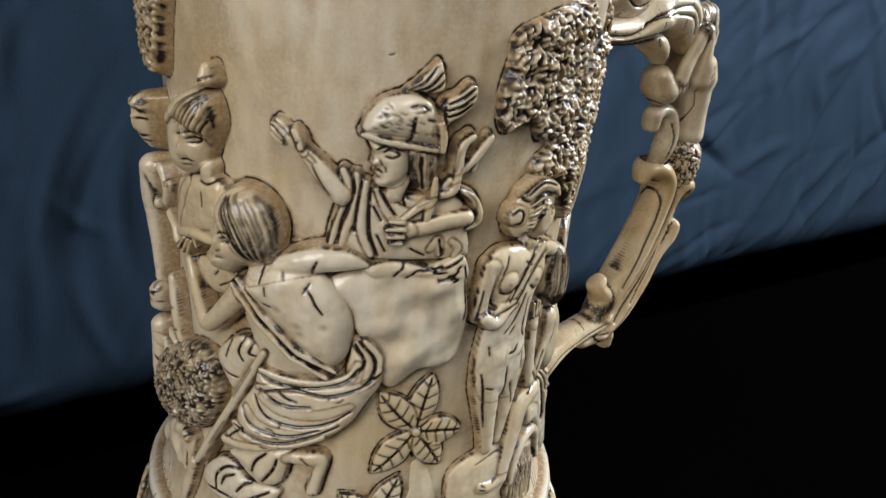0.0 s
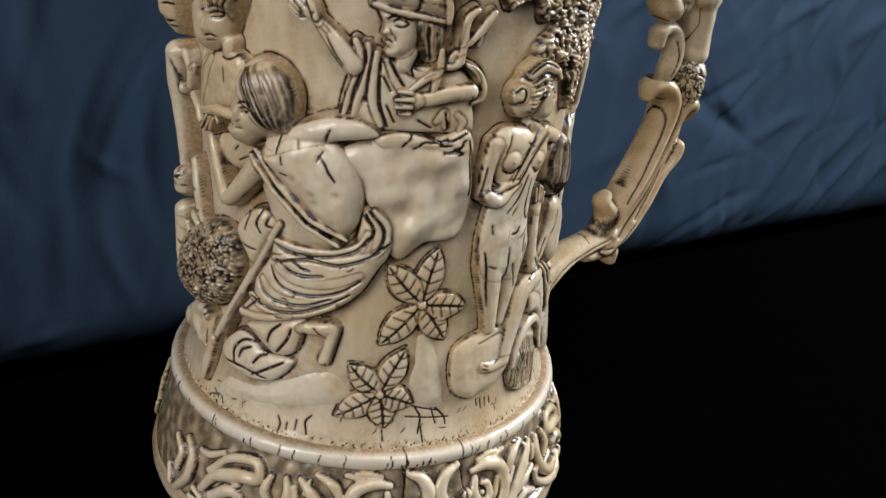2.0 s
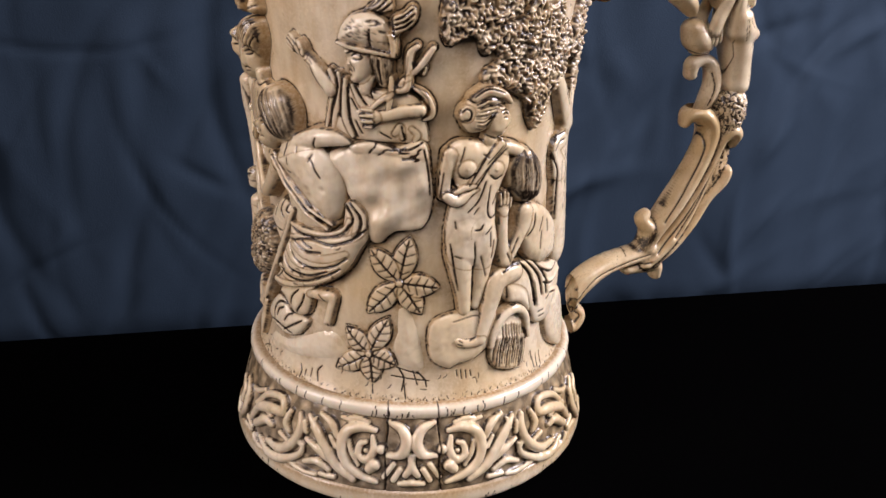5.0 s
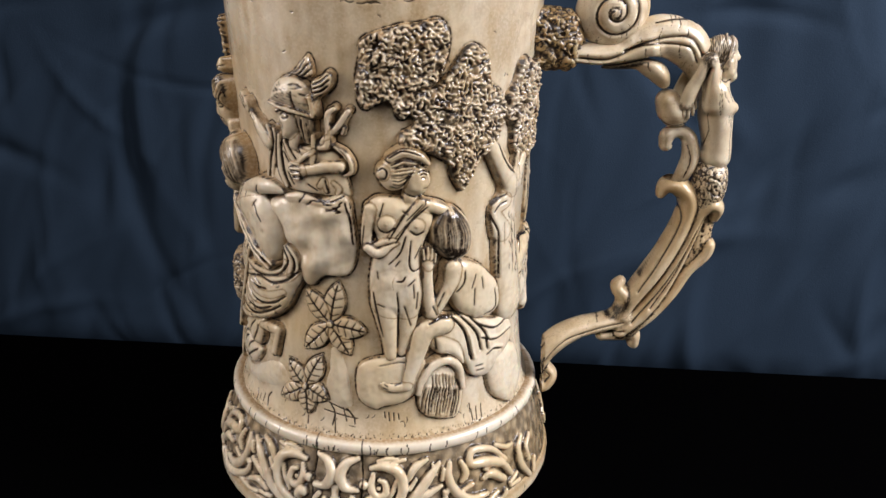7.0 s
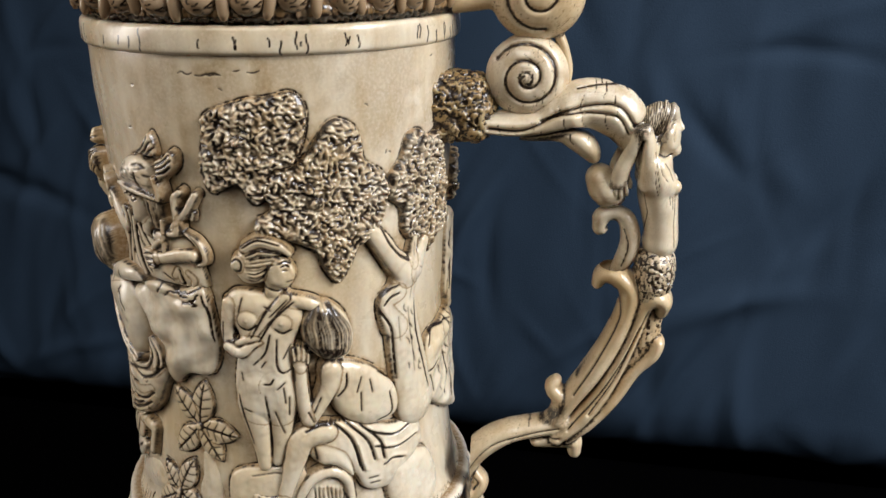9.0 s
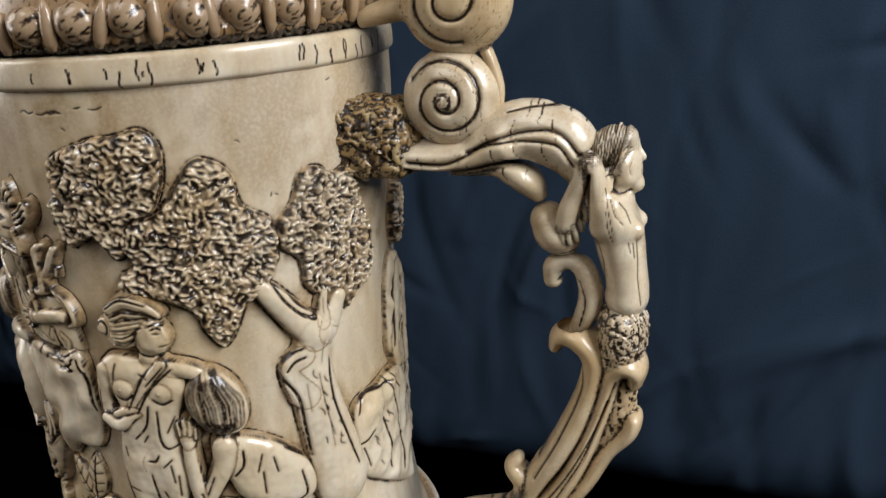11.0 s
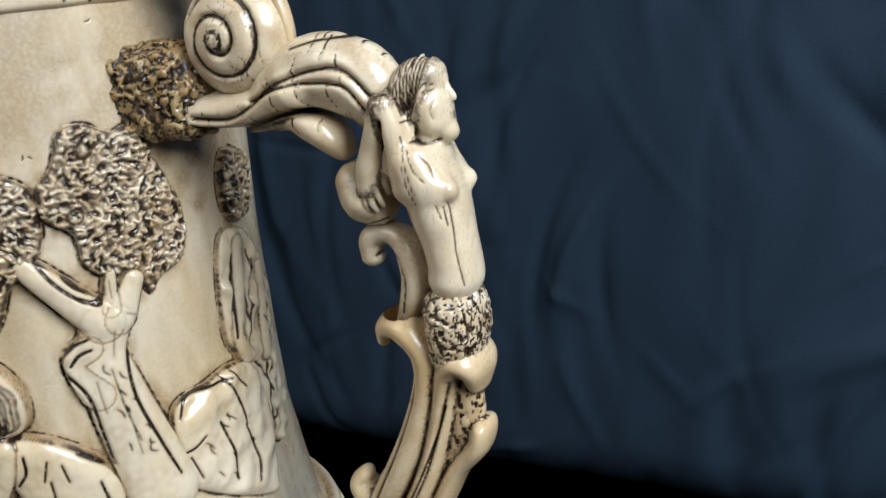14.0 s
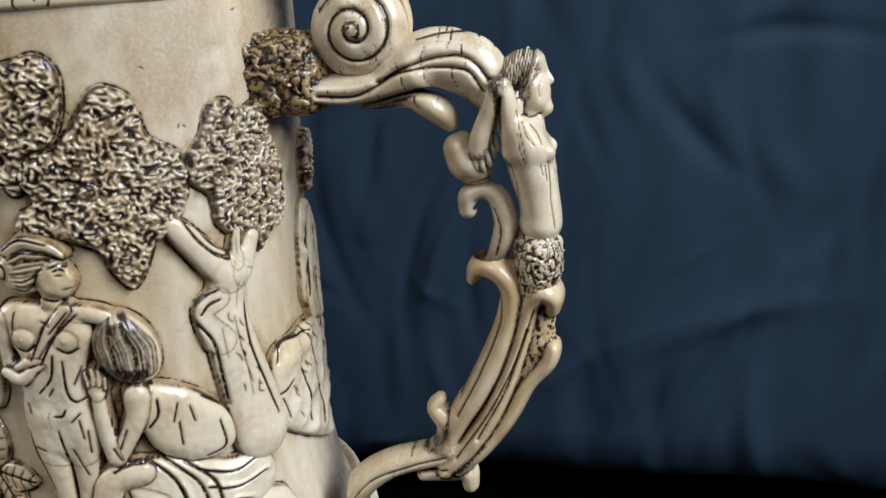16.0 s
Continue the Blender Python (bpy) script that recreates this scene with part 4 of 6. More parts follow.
for line in ([(33.3, 143.6), (29, 138), (23.9, 129)], [(37.9, 141.5), (31.4, 135.6), (26.3, 127.6)], [(35.8, 142.5), (30.2, 136.6)], [(29.9, 130.3), (27.9, 123.4), (23.9, 118.9)], [(31.9, 128.3), (31.4, 119.1), (32.9, 115.7), (35.8, 116.2)], [(36.1, 125.7), (33.5, 120.8)], [(21.9, 143.2), (20.5, 138.1)], [(19.6, 115.6), (20, 112.8)], [(26.3, 117.9), (27.9, 120.2)], [(26.9, 107.1), (27.6, 97.5), (27.2, 82.5)], [(26.7, 111.8), (28.8, 111.7), (30, 113.6)], [(33, 110.3), (33.4, 104.3)], [(34.7, 106.6), (34.3, 99.4)], [(29.7, 101), (32.3, 92.3)], [(19.7, 102.4), (22.2, 101.2)], [(20.3, 132.7), (23.1, 131.8), (25.9, 133.6)], [(31.5, 132.4), (33.9, 130.5), (36.8, 131.6)]):
    bather.cut(line, 0.27, 0.4, 0.9)
for line in ([(33.6, 112.1), (30.9, 109.7)], [(18.1, 107.1), (19.7, 97.6), (21.7, 87.9)], [(15, 134.4), (14, 125.2)], [(30.7, 138.9), (28.7, 140.3)]):
    bather.cut(line, 0.27, 0.4, 0.9)
bather.limb([(31.5, 145.1, 2.52), (32.3, 147.7, 2.72)], 2.2, 0.7, 0.6)
bather.blob([(28.5, 154.3), (32.7, 158.1), (36.6, 157), (39.2, 152.4), (38.5, 148.5), (35.3, 145.6), (30.1, 146.8), (28.5, 150.4)], 1.2, 4.0, 4.2, 0.95)
bather.blob([(20, 154.3), (22, 160), (26.1, 163.4), (31, 164.6), (36.1, 162), (39, 158.1), (34.2, 157.6), (31.6, 154.2), (29.3, 148.8), (24.3, 147.8), (21.2, 150.2)], 1.4, 4.2, 4.8, 1.0)
bather.limb([(21.6, 154.7, 2.47), (22, 156, 2.47)], 3.0, 0.9, 0.9)
bather.limb([(24.2, 160.7, 1.43), (29, 163.2, 1.64), (34.3, 161.3, 1.64), (37.5, 158.5, 1.03)], 4.2, 0.8, 0.9, 0.3)
bather.locks([(25, 159.4), (29, 161.5), (34, 160), (36.8, 157.7)], [(24.2, 150.7), (26.9, 149.4), (29.2, 150.7), (31, 154.1)], 9, 0.5)
for line in ([(23.8, 161.1), (28.6, 163.8), (34.7, 161.9)], [(24.6, 158.5), (29.4, 160.6), (34.4, 158.9)], [(20.1, 155.9), (21.6, 157.2), (23.1, 156), (22.7, 153.4), (20.8, 152.9)], [(34.7, 154.3), (36.1, 154.7), (37.3, 154)], [(35.1, 153.2), (36.7, 152.9)], [(36.2, 149), (38, 149.1)], [(33.7, 155.3), (36, 155.8), (37.8, 155)], [(29, 147.4), (32.9, 145.7), (35.9, 145.9)]):
    bather.cut(line, 0.26, 0.45, 0.9)
bather.ridge([(37.6, 154.6), (38.5, 152.3), (38.7, 151.2)], 0.6, 0.7)
bather.dent(*[(36.1, 153.6)][0], 1.0, 0.5, 0.5)

# kneeling bather with the water jar
kneeler = Carving("seated_bather", "carved seated woman seen from behind with folded arms")
kneeler.blob([(37.1, 89.9), (46.9, 94.2), (57.4, 92.3), (70.7, 86.8), (83.6, 84.1), (85.9, 74.2), (76.9, 67.1), (68, 62.5), (59.1, 64.6), (55.3, 72.1), (49.3, 77.8), (42.1, 79.2)], 1.2, 2.4, 5.0, 0.95)
kneeler.blob([(45, 113.9), (51.1, 117.6), (61.4, 114), (70.7, 105.9), (74.4, 97.1), (72.4, 90.6), (62.5, 89.8), (51.9, 95.6), (48.1, 103.8)], 2.0, 3.2, 6.0, 0.95)
kneeler.limb([(46.1, 90.8, 4.06), (38.3, 89.2, 4.48), (35.2, 81.1, 3.84), (32.6, 72.6, 2.96), (30.8, 66.2, 2.52)], 2.4, 0.7, 0.95)
kneeler.limb([(30.8, 66.2, 2.29), (26.2, 65.6, 2.29), (23, 66.1, 2.06), (21.7, 67.1, 1.6)], 2.2, 0.75, 0.95)
kneeler.blob([(41.8, 85.8), (45.3, 86.1), (52.7, 81.1), (55.1, 71.1), (48.8, 76.6), (43.1, 78.8)], 2.0, 2.0, 3.0, 0.9)
kneeler.limb([(48.7, 115, 3.73), (47.5, 108.1, 3.09), (43.2, 100.1, 2.66), (41, 96.6, 2.44)], 3.4, 0.75, 0.95)
kneeler.limb([(40.2, 96.7, 2.44), (39.2, 104.1, 2.42), (38.8, 111.3, 2.18), (38.9, 116.5, 1.95)], 3.0, 0.8, 0.95)
kneeler.limb([(38.9, 117.9, 2.59), (38.9, 120.2, 2.37)], 3.0, 0.5, 0.9)
for line in ([(37, 120, 0.65), (36.7, 124.2, 0.64)], [(38.5, 120.3, 0.65), (38.4, 124.9, 0.64)], [(39.9, 119.9, 0.65), (40.1, 123.8, 0.64)], [(41.3, 118.5, 0.65), (41.6, 121.8, 0.65)]):
    kneeler.limb(line, 3.6, 0.9, 0.8, 0.2)
kneeler.blob([(41, 136.1), (44.3, 140), (49.1, 140), (54.5, 135), (57.2, 127), (55.8, 120.3), (51, 117.9), (44.9, 119.9), (40.4, 125.9), (39.6, 132.1)], 1.2, 5.8, 6.2, 1.0)
kneeler.locks([(43.9, 139.7), (40.3, 132.9), (41.4, 125.4), (45.8, 120.6)], [(49.5, 139.8), (55.6, 130), (55, 121.9), (49.9, 119.4)], 16, 0.4)
kneeler.locks([(44.4, 125), (45.8, 122), (46.7, 119)], [(52.5, 123.6), (51.7, 121), (49.5, 118.1)], 7, 0.35)
for line in ([(58.3, 104.7), (58.3, 97.3)], [(58.6, 110.5), (56.9, 105)], [(61.7, 108.7), (62.5, 103.5)], [(53.6, 113.1), (53.2, 108.3), (50.4, 104.6)], [(69.4, 101.4), (70, 92.9), (64.3, 91)], [(65.4, 110.3), (73.4, 102.9), (77, 96.5)], [(62, 113.7), (68.8, 108.3)], [(49.7, 97.9), (54, 93.9)], [(40.5, 100.3), (42.1, 96.4)], [(44.8, 105.7), (42.3, 100)]):
    kneeler.cut(line, 0.3, 0.45, 0.9)
for line in ([(46.4, 96.2), (54.5, 86.5), (58.3, 72.6)], [(51.8, 94.5), (60.4, 84.3), (63, 75.5)], [(58.2, 90.9), (65.1, 82.8), (66.7, 74.8)], [(61.6, 87.4), (71.1, 82.8), (80, 84)], [(63.2, 80.9), (71.6, 77.5), (81.5, 78.7)], [(56, 83.1), (57.3, 74.8)], [(39.2, 92.7), (43.7, 94.2), (48.4, 93.8)], [(66.5, 72.3), (69.9, 73.6), (74.8, 72.1)]):
    kneeler.cut(line, 0.4, 0.8, 0.95)
    kneeler.ridge([(u + 0.9, v + 0.6) for u, v in line], 0.9, 0.6)
for line in ([(22.1, 67.5), (23.4, 66.6)], [(21.7, 66.1), (23.4, 65.4)], [(22.5, 64.3), (24.2, 64.2)], [(60.2, 69), (63.7, 68.8)], [(60.6, 66.9), (64.1, 66.7)], [(41.9, 85.7), (42.8, 80.7)], [(26.2, 67), (28.7, 67.8)]):
    kneeler.cut(line, 0.28, 0.4, 0.9)
jar = Carving("water_jar", "tipped carved jar pouring out water")
jar.blob([(35.2, 59.5), (37.2, 65.8), (42.4, 71.9), (49.1, 72.2), (54.4, 67.5), (54.7, 58.2), (52.1, 49.4), (47.3, 48.5), (40.4, 50.4), (36.6, 53.3)], 0.6, 1.5, 3.0, 0.9)
jar.locks([(38.6, 64.7), (37.1, 59.1), (36.8, 52.9)], [(52.4, 61.7), (51.9, 55.9), (49.7, 49.4)], 12, 0.7)
jar.locks([(41, 69.5), (41.3, 64.3), (39.7, 59.3)], [(50.8, 67.9), (50.9, 62.1), (50, 57.1)], 7, 0.5)
jar.limb([(35.3, 62.4, 1.38), (36.7, 67.9, 1.83), (40.8, 73.4, 2.06), (47.3, 75, 2.07), (52.4, 70.4, 1.86), (53.8, 61.7, 1.41)], 2.6, 0.85, 0.95)
drape.ticks([(-55.9, 86.6), (-16.6, 113.2), (-21.7, 96.6), (-42, 82.8)], 8, 2.2, 20, 0.3, 0.2, 0.18, 0.7)
# small cuts on the bare wall: grass marks and cracks
grass_marks = [
    [(-41.4, 48), (-40.3, 45.7), (-40.7, 43.2)],
    [(-38.2, 46.8), (-38.2, 44.6)],
    [(-35.3, 48.3), (-35.4, 45.1)],
    [(-30.8, 50.8), (-32.5, 48.3), (-31.6, 44.6)],
    [(-68.1, 46.3), (-65.2, 44.7)],
    [(-65.6, 47.7), (-62.4, 43.8)],
    [(-68.7, 44.2), (-63.2, 46.5)],
    [(0.3, 55.6), (2.2, 51.8), (1.5, 46.6)],
    [(5.5, 55.1), (7.2, 49.1)],
    [(2.2, 50.7), (3, 43.8)],
    [(-0.6, 56), (8.5, 53.2)],
    [(22.1, 53.7), (22.4, 51.1)],
    [(23.8, 53.5), (24.1, 49.9)],
    [(25.7, 53.2), (25.9, 49.9)],
    [(27.6, 52.8), (27.9, 50.4)],
    [(-9.4, 48.2), (-9.1, 44.9)],
    [(58.9, 48.7), (59, 44.1)],
    [(61.6, 48.9), (60.9, 43.6)],
    [(64.4, 49.1), (63.6, 43.7)],
    [(58.5, 51.1), (58.2, 47.7)]]
crack_marks = [
    [(4.4, 57.3), (9.7, 51.4), (10.6, 48.2)],
    [(-2.4, 52.5), (11.5, 50.5)]]

# ---- the tankard ----
tankard = tagged(new("tankard"), "tall carved ivory tankard with relief figures on black cloth", "tankard")


def on_wall(u, v, h):
    """Places in metres for millimetres round the wall, height and relief."""
    th = np.radians(u / DEG - 100)
    r = (wall_radius(v) + h) * 0.001
    return np.stack([r * np.cos(th), r * np.sin(th), v * 0.001], -1)


# the bare wall: faint unevenness, a cut along every carving's outline, marks and stains
ground = Carving("bare_wall")
Carving.pieces.pop()
ground.h = 0.14 * waves(GU, GV, 14.0, 3)
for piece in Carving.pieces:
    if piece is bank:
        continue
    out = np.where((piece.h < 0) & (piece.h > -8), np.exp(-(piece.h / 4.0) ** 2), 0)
    # a brown rim just outside each carving
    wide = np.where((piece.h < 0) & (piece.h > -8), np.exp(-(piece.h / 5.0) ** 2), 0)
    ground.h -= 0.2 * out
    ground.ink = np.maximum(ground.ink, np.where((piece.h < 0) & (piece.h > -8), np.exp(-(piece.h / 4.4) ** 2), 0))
    ground.stain_shade = np.maximum(ground.stain_shade, 0.6 * wide)
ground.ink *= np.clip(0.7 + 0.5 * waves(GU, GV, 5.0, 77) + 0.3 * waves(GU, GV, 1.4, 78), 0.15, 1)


def spread(values, reach):
    """Mean over a square of that reach in millimetres."""
    n = max(1, int(reach / STEP))
    for axis in (0, 1):
        c = np.cumsum(np.pad(values, [(n + 1, n) if k == axis else (0, 0) for k in (0, 1)], mode="edge"), axis=axis)
        values = (np.take(c, range(2 * n + 1, c.shape[axis]), axis) - np.take(c, range(0, c.shape[axis] - 2 * n - 1), axis)) / (2 * n + 1)
    return values


# a brown wash that was rubbed in among the carvings and left in patches
carved = np.zeros(GU.shape)
for piece in Carving.pieces:
    carved = np.maximum(carved, (piece.h > 0) * 1.0)
wash = spread(spread(carved, 5.0), 4.0)
ground.stain_shade = np.maximum(ground.stain_shade, np.clip(1.05 * wash * (0.7 + 0.5 * waves(GU, GV, 9.0, 23) + 0.2 * waves(GU, GV, 2.4, 24)), 0, 0.82))
ground.stain_shade = np.maximum(ground.stain_shade, np.clip(0.19 + 0.16 * waves(GU, GV * 0.5, 16.0, 43) + 0.08 * waves(GU, GV * 0.4, 4.0, 44) + np.clip((GV - 150) / 70, 0, 1) * (0.2 + 0.16 * waves(GU, GV * 0.4, 11.0, 46)) + 0.10 * (GV > 168) * waves(GU, GV, 9.0, 45) ** 2, 0, 0.5))
# dirt and shade painted into the hollows of the whole relief
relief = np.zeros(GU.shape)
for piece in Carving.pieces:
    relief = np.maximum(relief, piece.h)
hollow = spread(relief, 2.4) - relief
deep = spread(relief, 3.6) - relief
grime_shade = np.clip(0.40 * hollow * (1.0 + 0.7 * waves(GU, GV, 5.0, 53)), 0, 0.85)
ground.stain_shade = np.maximum(ground.stain_shade, grime_shade)
# deep crevices between the figures blackened with painted shade, in uneven patches
crevice_shade = np.clip(0.32 * deep - 0.4, 0, 0.85) * np.clip(0.7 + 0.5 * waves(GU, GV, 4.0, 57) + 0.3 * waves(GU, GV, 1.2, 58), 0.1, 1)
ground.ink = np.maximum(ground.ink, crevice_shade)
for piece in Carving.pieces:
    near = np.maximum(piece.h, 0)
    piece.stain_shade = np.maximum(piece.stain_shade, np.where(piece.h > -1.5, np.clip(1.1 * (spread(near, 0.8) - near), 0, 0.75), 0))
    piece.stain_shade = np.maximum(piece.stain_shade, np.where((piece.h > -1.5) & (relief - piece.h < 1.0), grime_shade, 0))
    piece.ink = np.maximum(piece.ink, np.where((piece.h > -1.5) & (relief - piece.h < 1.0), 0.8 * crevice_shade, 0))
for piece in Carving.pieces:
    piece.stain_shade = np.maximum(piece.stain_shade, np.clip(0.02 + 0.16 * waves(GU, GV, 7.0, 33) + 0.08 * waves(GU, GV, 2.0, 34), 0, 0.4))
for line in grass_marks + crack_marks:
    ground.cut(line, 0.3, 0.35)
# brown patch round the collar: dirt plus the handle's shade painted on the wall
ground.stain_shade = np.maximum(ground.stain_shade, np.clip(0.95 - np.hypot((GU - 114.0) / 19.0, (GV - 188.0) / 24.0) * 0.75 + 0.25 * waves(GU, GV, 5.0, 63), 0, 0.8))
ground.ticks([(-120, 46), (125, 46), (125, 52), (-120, 52)], 40, 2.0, 80, 0.5, 0.2, 0.2, 0.6)
ground.ticks([(-120, 170), (125, 170), (125, 218), (-120, 218)], 26, 1.2, 10, 0.8, 0.3, 0.15, 0.55)
smudge = np.exp(-((GU - 24) / 30) ** 2 - ((GV - 215) / 8) ** 2) + 0.7 * np.exp(-((GU - 40) / 16) ** 2 - ((GV - 206) / 5) ** 2)
ground.stain_shade = np.maximum(ground.stain_shade, np.clip(0.62 * smudge * (0.7 + 0.6 * waves(GU, GV * 1.6, 7.0, 93)), 0, 0.6))
ground.ticks([(4, 213), (30, 215), (32, 217), (6, 216)], 9, 3.0, 4, 0.15, 0.3, 0.1, 0.6)
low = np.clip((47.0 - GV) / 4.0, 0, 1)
ground.stain_shade = np.maximum(ground.stain_shade, 0.7 * low * np.clip(0.55 + 0.6 * waves(GU, GV, 1.6, 8), 0, 1))
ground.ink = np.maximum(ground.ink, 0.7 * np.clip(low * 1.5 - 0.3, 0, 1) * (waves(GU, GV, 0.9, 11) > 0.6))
buried = spread((relief > 1.2) * 1.0, 0.9).ravel() > 0.999
quads = grid_faces(len(U), len(V))
quads = quads[~buried[quads].all(1)]
kept, back = np.unique(quads, return_inverse=True)
mesh_object("wall", on_wall(GU, GV, ground.h).reshape(-1, 3)[kept], back.reshape(-1, 4), IVORY, tankard, "smooth cream ivory wall of the cup", ground.ink.ravel()[kept], ground.stain_shade.ravel()[kept])
# the plain rest of the wall behind
n0, n1 = (U[-1] / DEG - 100), (U[0] / DEG - 100 + 360)
rest_u = np.linspace(n0, n1, 60)
ru, rv = np.meshgrid((rest_u + 100) * DEG, np.linspace(V[0], V[-1], 60), indexing="ij")
mesh_object("rear_wall", on_wall(ru, rv, 0.0).reshape(-1, 3), grid_faces(60, 60), IVORY, tankard)


def eased(a):
    a = np.pad(a, 1, mode="edge")
    a = 0.25 * a[:-2] + 0.5 * a[1:-1] + 0.25 * a[2:]
    return 0.25 * a[:, :-2] + 0.5 * a[:, 1:-1] + 0.25 * a[:, 2:]


def carve_out(piece):
    piece.h, piece.ink = eased(np.maximum(piece.h, -4.0)), np.clip(1.2 * eased(piece.ink), 0, 1)
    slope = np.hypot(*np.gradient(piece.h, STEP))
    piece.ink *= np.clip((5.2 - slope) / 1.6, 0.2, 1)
    # steep flanks are at least this brown
    piece.stain_shade = np.where(slope > 4.0, np.maximum(piece.stain_shade, 0.72), piece.stain_shade)
    keep = piece.h > -1.0
    i, j = np.where(keep[:-1, :-1] | keep[1:, :-1] | keep[:-1, 1:] | keep[1:, 1:])
    nv = len(V)
    quads = np.stack([i * nv + j, (i + 1) * nv + j, (i + 1) * nv + j + 1, i * nv + j + 1], 1)
    used, inv = np.unique(quads, return_inverse=True)
    a, b = GU.ravel()[used], GV.ravel()[used]
    h = np.maximum(piece.h.ravel()[used], -1.6) + 0.05 * waves(a, b, 2.2, 21)
    mesh_object(piece.name, on_wall(a, b, h), inv.reshape(-1, 4), IVORY, tankard, piece.label, piece.ink.ravel()[used], piece.stain_shade.ravel()[used])


for piece in Carving.pieces:
    carve_out(piece)


# ---- turned parts: foot, rim, lid ----
def turned_relief(name, profile, material, parent, label, step_deg=0.35, height=None, ink=None, stain_shade=None, rows=None):
    """A turned part from a profile (r, z) in millimetres; height, ink and stain are functions of degrees and the way along the profile."""
    p = np.array(profile, float)
    s = np.concatenate([[0], np.cumsum(np.hypot(*np.diff(p, axis=0).T))])
    n = rows or max(8, int(s[-1] / 0.4))
    w = np.linspace(0, s[-1], n)
    r, z = np.interp(w, s, p[:, 0]), np.interp(w, s, p[:, 1])
    dr, dz = np.gradient(r, w), np.gradient(z, w)
    k = np.maximum(np.hypot(dr, dz), 1e-6)
    th = np.arange(0, 360, step_deg)
    a, b = np.meshgrid(th, w, indexing="ij")
    h = height(a, b) if height else np.zeros_like(a)
    rr, zz = r + h * dz / k, z - h * dr / k
    t = np.radians(a)
    v = np.stack([rr * np.cos(t), rr * np.sin(t), zz], -1).reshape(-1, 3) * 0.001
    return mesh_object(name, v, grid_faces(len(th), n, True), material, parent, label, None if ink is None else ink(a, b).ravel(), None if stain_shade is None else stain_shade(a, b).ravel())


def arc_profile(points, n=8):
    return [tuple(q) for q in curve_through(points, n)]


def cracks(seed, count, lo, hi, width=0.16):
    """Ink of short cracks along the profile at random angles."""
    g = np.random.default_rng(seed)
    rows = [(g.uniform(0, 360), g.uniform(lo, lo + 0.4 * (hi - lo)), g.uniform(lo + 0.5 * (hi - lo), hi), g.uniform(0, 9)) for _ in range(count)]

    def field(a, b):
        out = np.zeros_like(a)
        for th, s0, s1, ph in rows:
            d = np.abs((a - th - 0.25 * np.sin(b * 1.1 + ph) + 180) % 360 - 180)
            out = np.maximum(out, np.exp(-(d / width) ** 2) * (b > s0) * (b < s1))
        return out
    return field


# foot: plain lip, carved frieze, beaded ring
LIP = arc_profile([(60, 0.4), (74, 0.2), (78.2, 1.5), (79, 4.5), (78.4, 7.5), (77.4, 8.6)])
lip_cracks = cracks(5, 60, 14, 24)
turned_relief("foot_lip", LIP, IVORY, tankard, "plain rounded lip of the foot", 0.4, lambda a, b: 0.1 * waves(a * 1.3, b, 9, 31), lip_cracks,
              lambda a, b: np.clip((b - 21.5) / 3, 0, 1) * 0.7)
FRIEZE = arc_profile([(77.0, 7.8), (77.2, 10), (76.0, 16), (74.0, 24), (72.0, 31), (70.2, 36), (69.0, 39)])
FRIEZE_W = 31.6


MIDDLE = 265.0


class Frieze:
    """Acanthus scrolls, alike on both sides of the two cracks; points are (degrees from the middle, way up the frieze, radius)."""

    def __init__(self, strokes):
        self.w = np.linspace(0, FRIEZE_W, 84)
        self.a, self.b = np.meshgrid(np.arange(-6, 92, 0.3) * 1.3, self.w, indexing="ij")
        self.h = np.zeros_like(self.a)
        self.ink = np.full(self.a.shape, 0.5)
        for pts in strokes:
            c = curve_through([(x * 1.3, y, 1.18 * r) for x, y, r in pts], 8)
            d, r = chain_distance(self.a, self.b, c)
            w = np.clip(-d / np.maximum(r, 0.05), 0, 1)
            h = np.where(d < 0, 0.5 + 1.15 * r * np.sqrt(1 - (1 - w) ** 2), 0)
            on = (d < 0) & (h > self.h - 0.5)
            self.ink = np.where(on, np.clip(0.95 - 4.5 * w, 0, 1), np.maximum(self.ink, 0.95 * np.exp(-(d / 0.5) ** 2) * (d > 0) * (self.h < 1.2)))
            self.h = np.maximum(self.h, h)

    def field(self, grid):
        def look_up(a, b):
            x = np.abs((a - MIDDLE + 180) % 360 - 180)
            x = np.where(x > 90, 180 - x, x)
            i = np.clip(((x + 6) / 0.3).astype(int), 0, grid.shape[0] - 1)
            j = np.clip((b / FRIEZE_W * 83).astype(int), 0, 83)
            return grid[i, j]
        return look_up


SCROLLS = [
    [(6.8, 28.5, 0.9), (3, 26.3, 1.8), (1.3, 21.3, 2.2), (3.1, 16.4, 1.9), (6.6, 15.7, 1.3)],
    [(8.9, 18.1, 1.8)],
    [(10.9, 11.4, 2.3), (12, 9.8, 1.9)],
    [(0.4, 15.9, 1), (-0.2, 11.7, 1.5), (1.6, 7.9, 1.2)],
    [(3.2, 10.1, 1.1), (5.1, 5.9, 1.1)],
    [(0, 4.9, 1.3), (3.2, 4.5, 1)],
    [(11.1, 25, 1), (15.5, 25.8, 1.8), (19.7, 23.5, 2.1), (21.2, 17.5, 2), (19.6, 11.1, 1.8), (15.1, 6.8, 1.6), (10.1, 4.5, 1)],
    [(11.8, 22.5, 0.9), (11.2, 17.1, 1.5), (13.3, 13, 1.5), (15.7, 14.9, 1.4), (15.5, 19, 1.2), (13.8, 20.1, 0.9)],
    [(13.6, 16.9, 0.9)]]
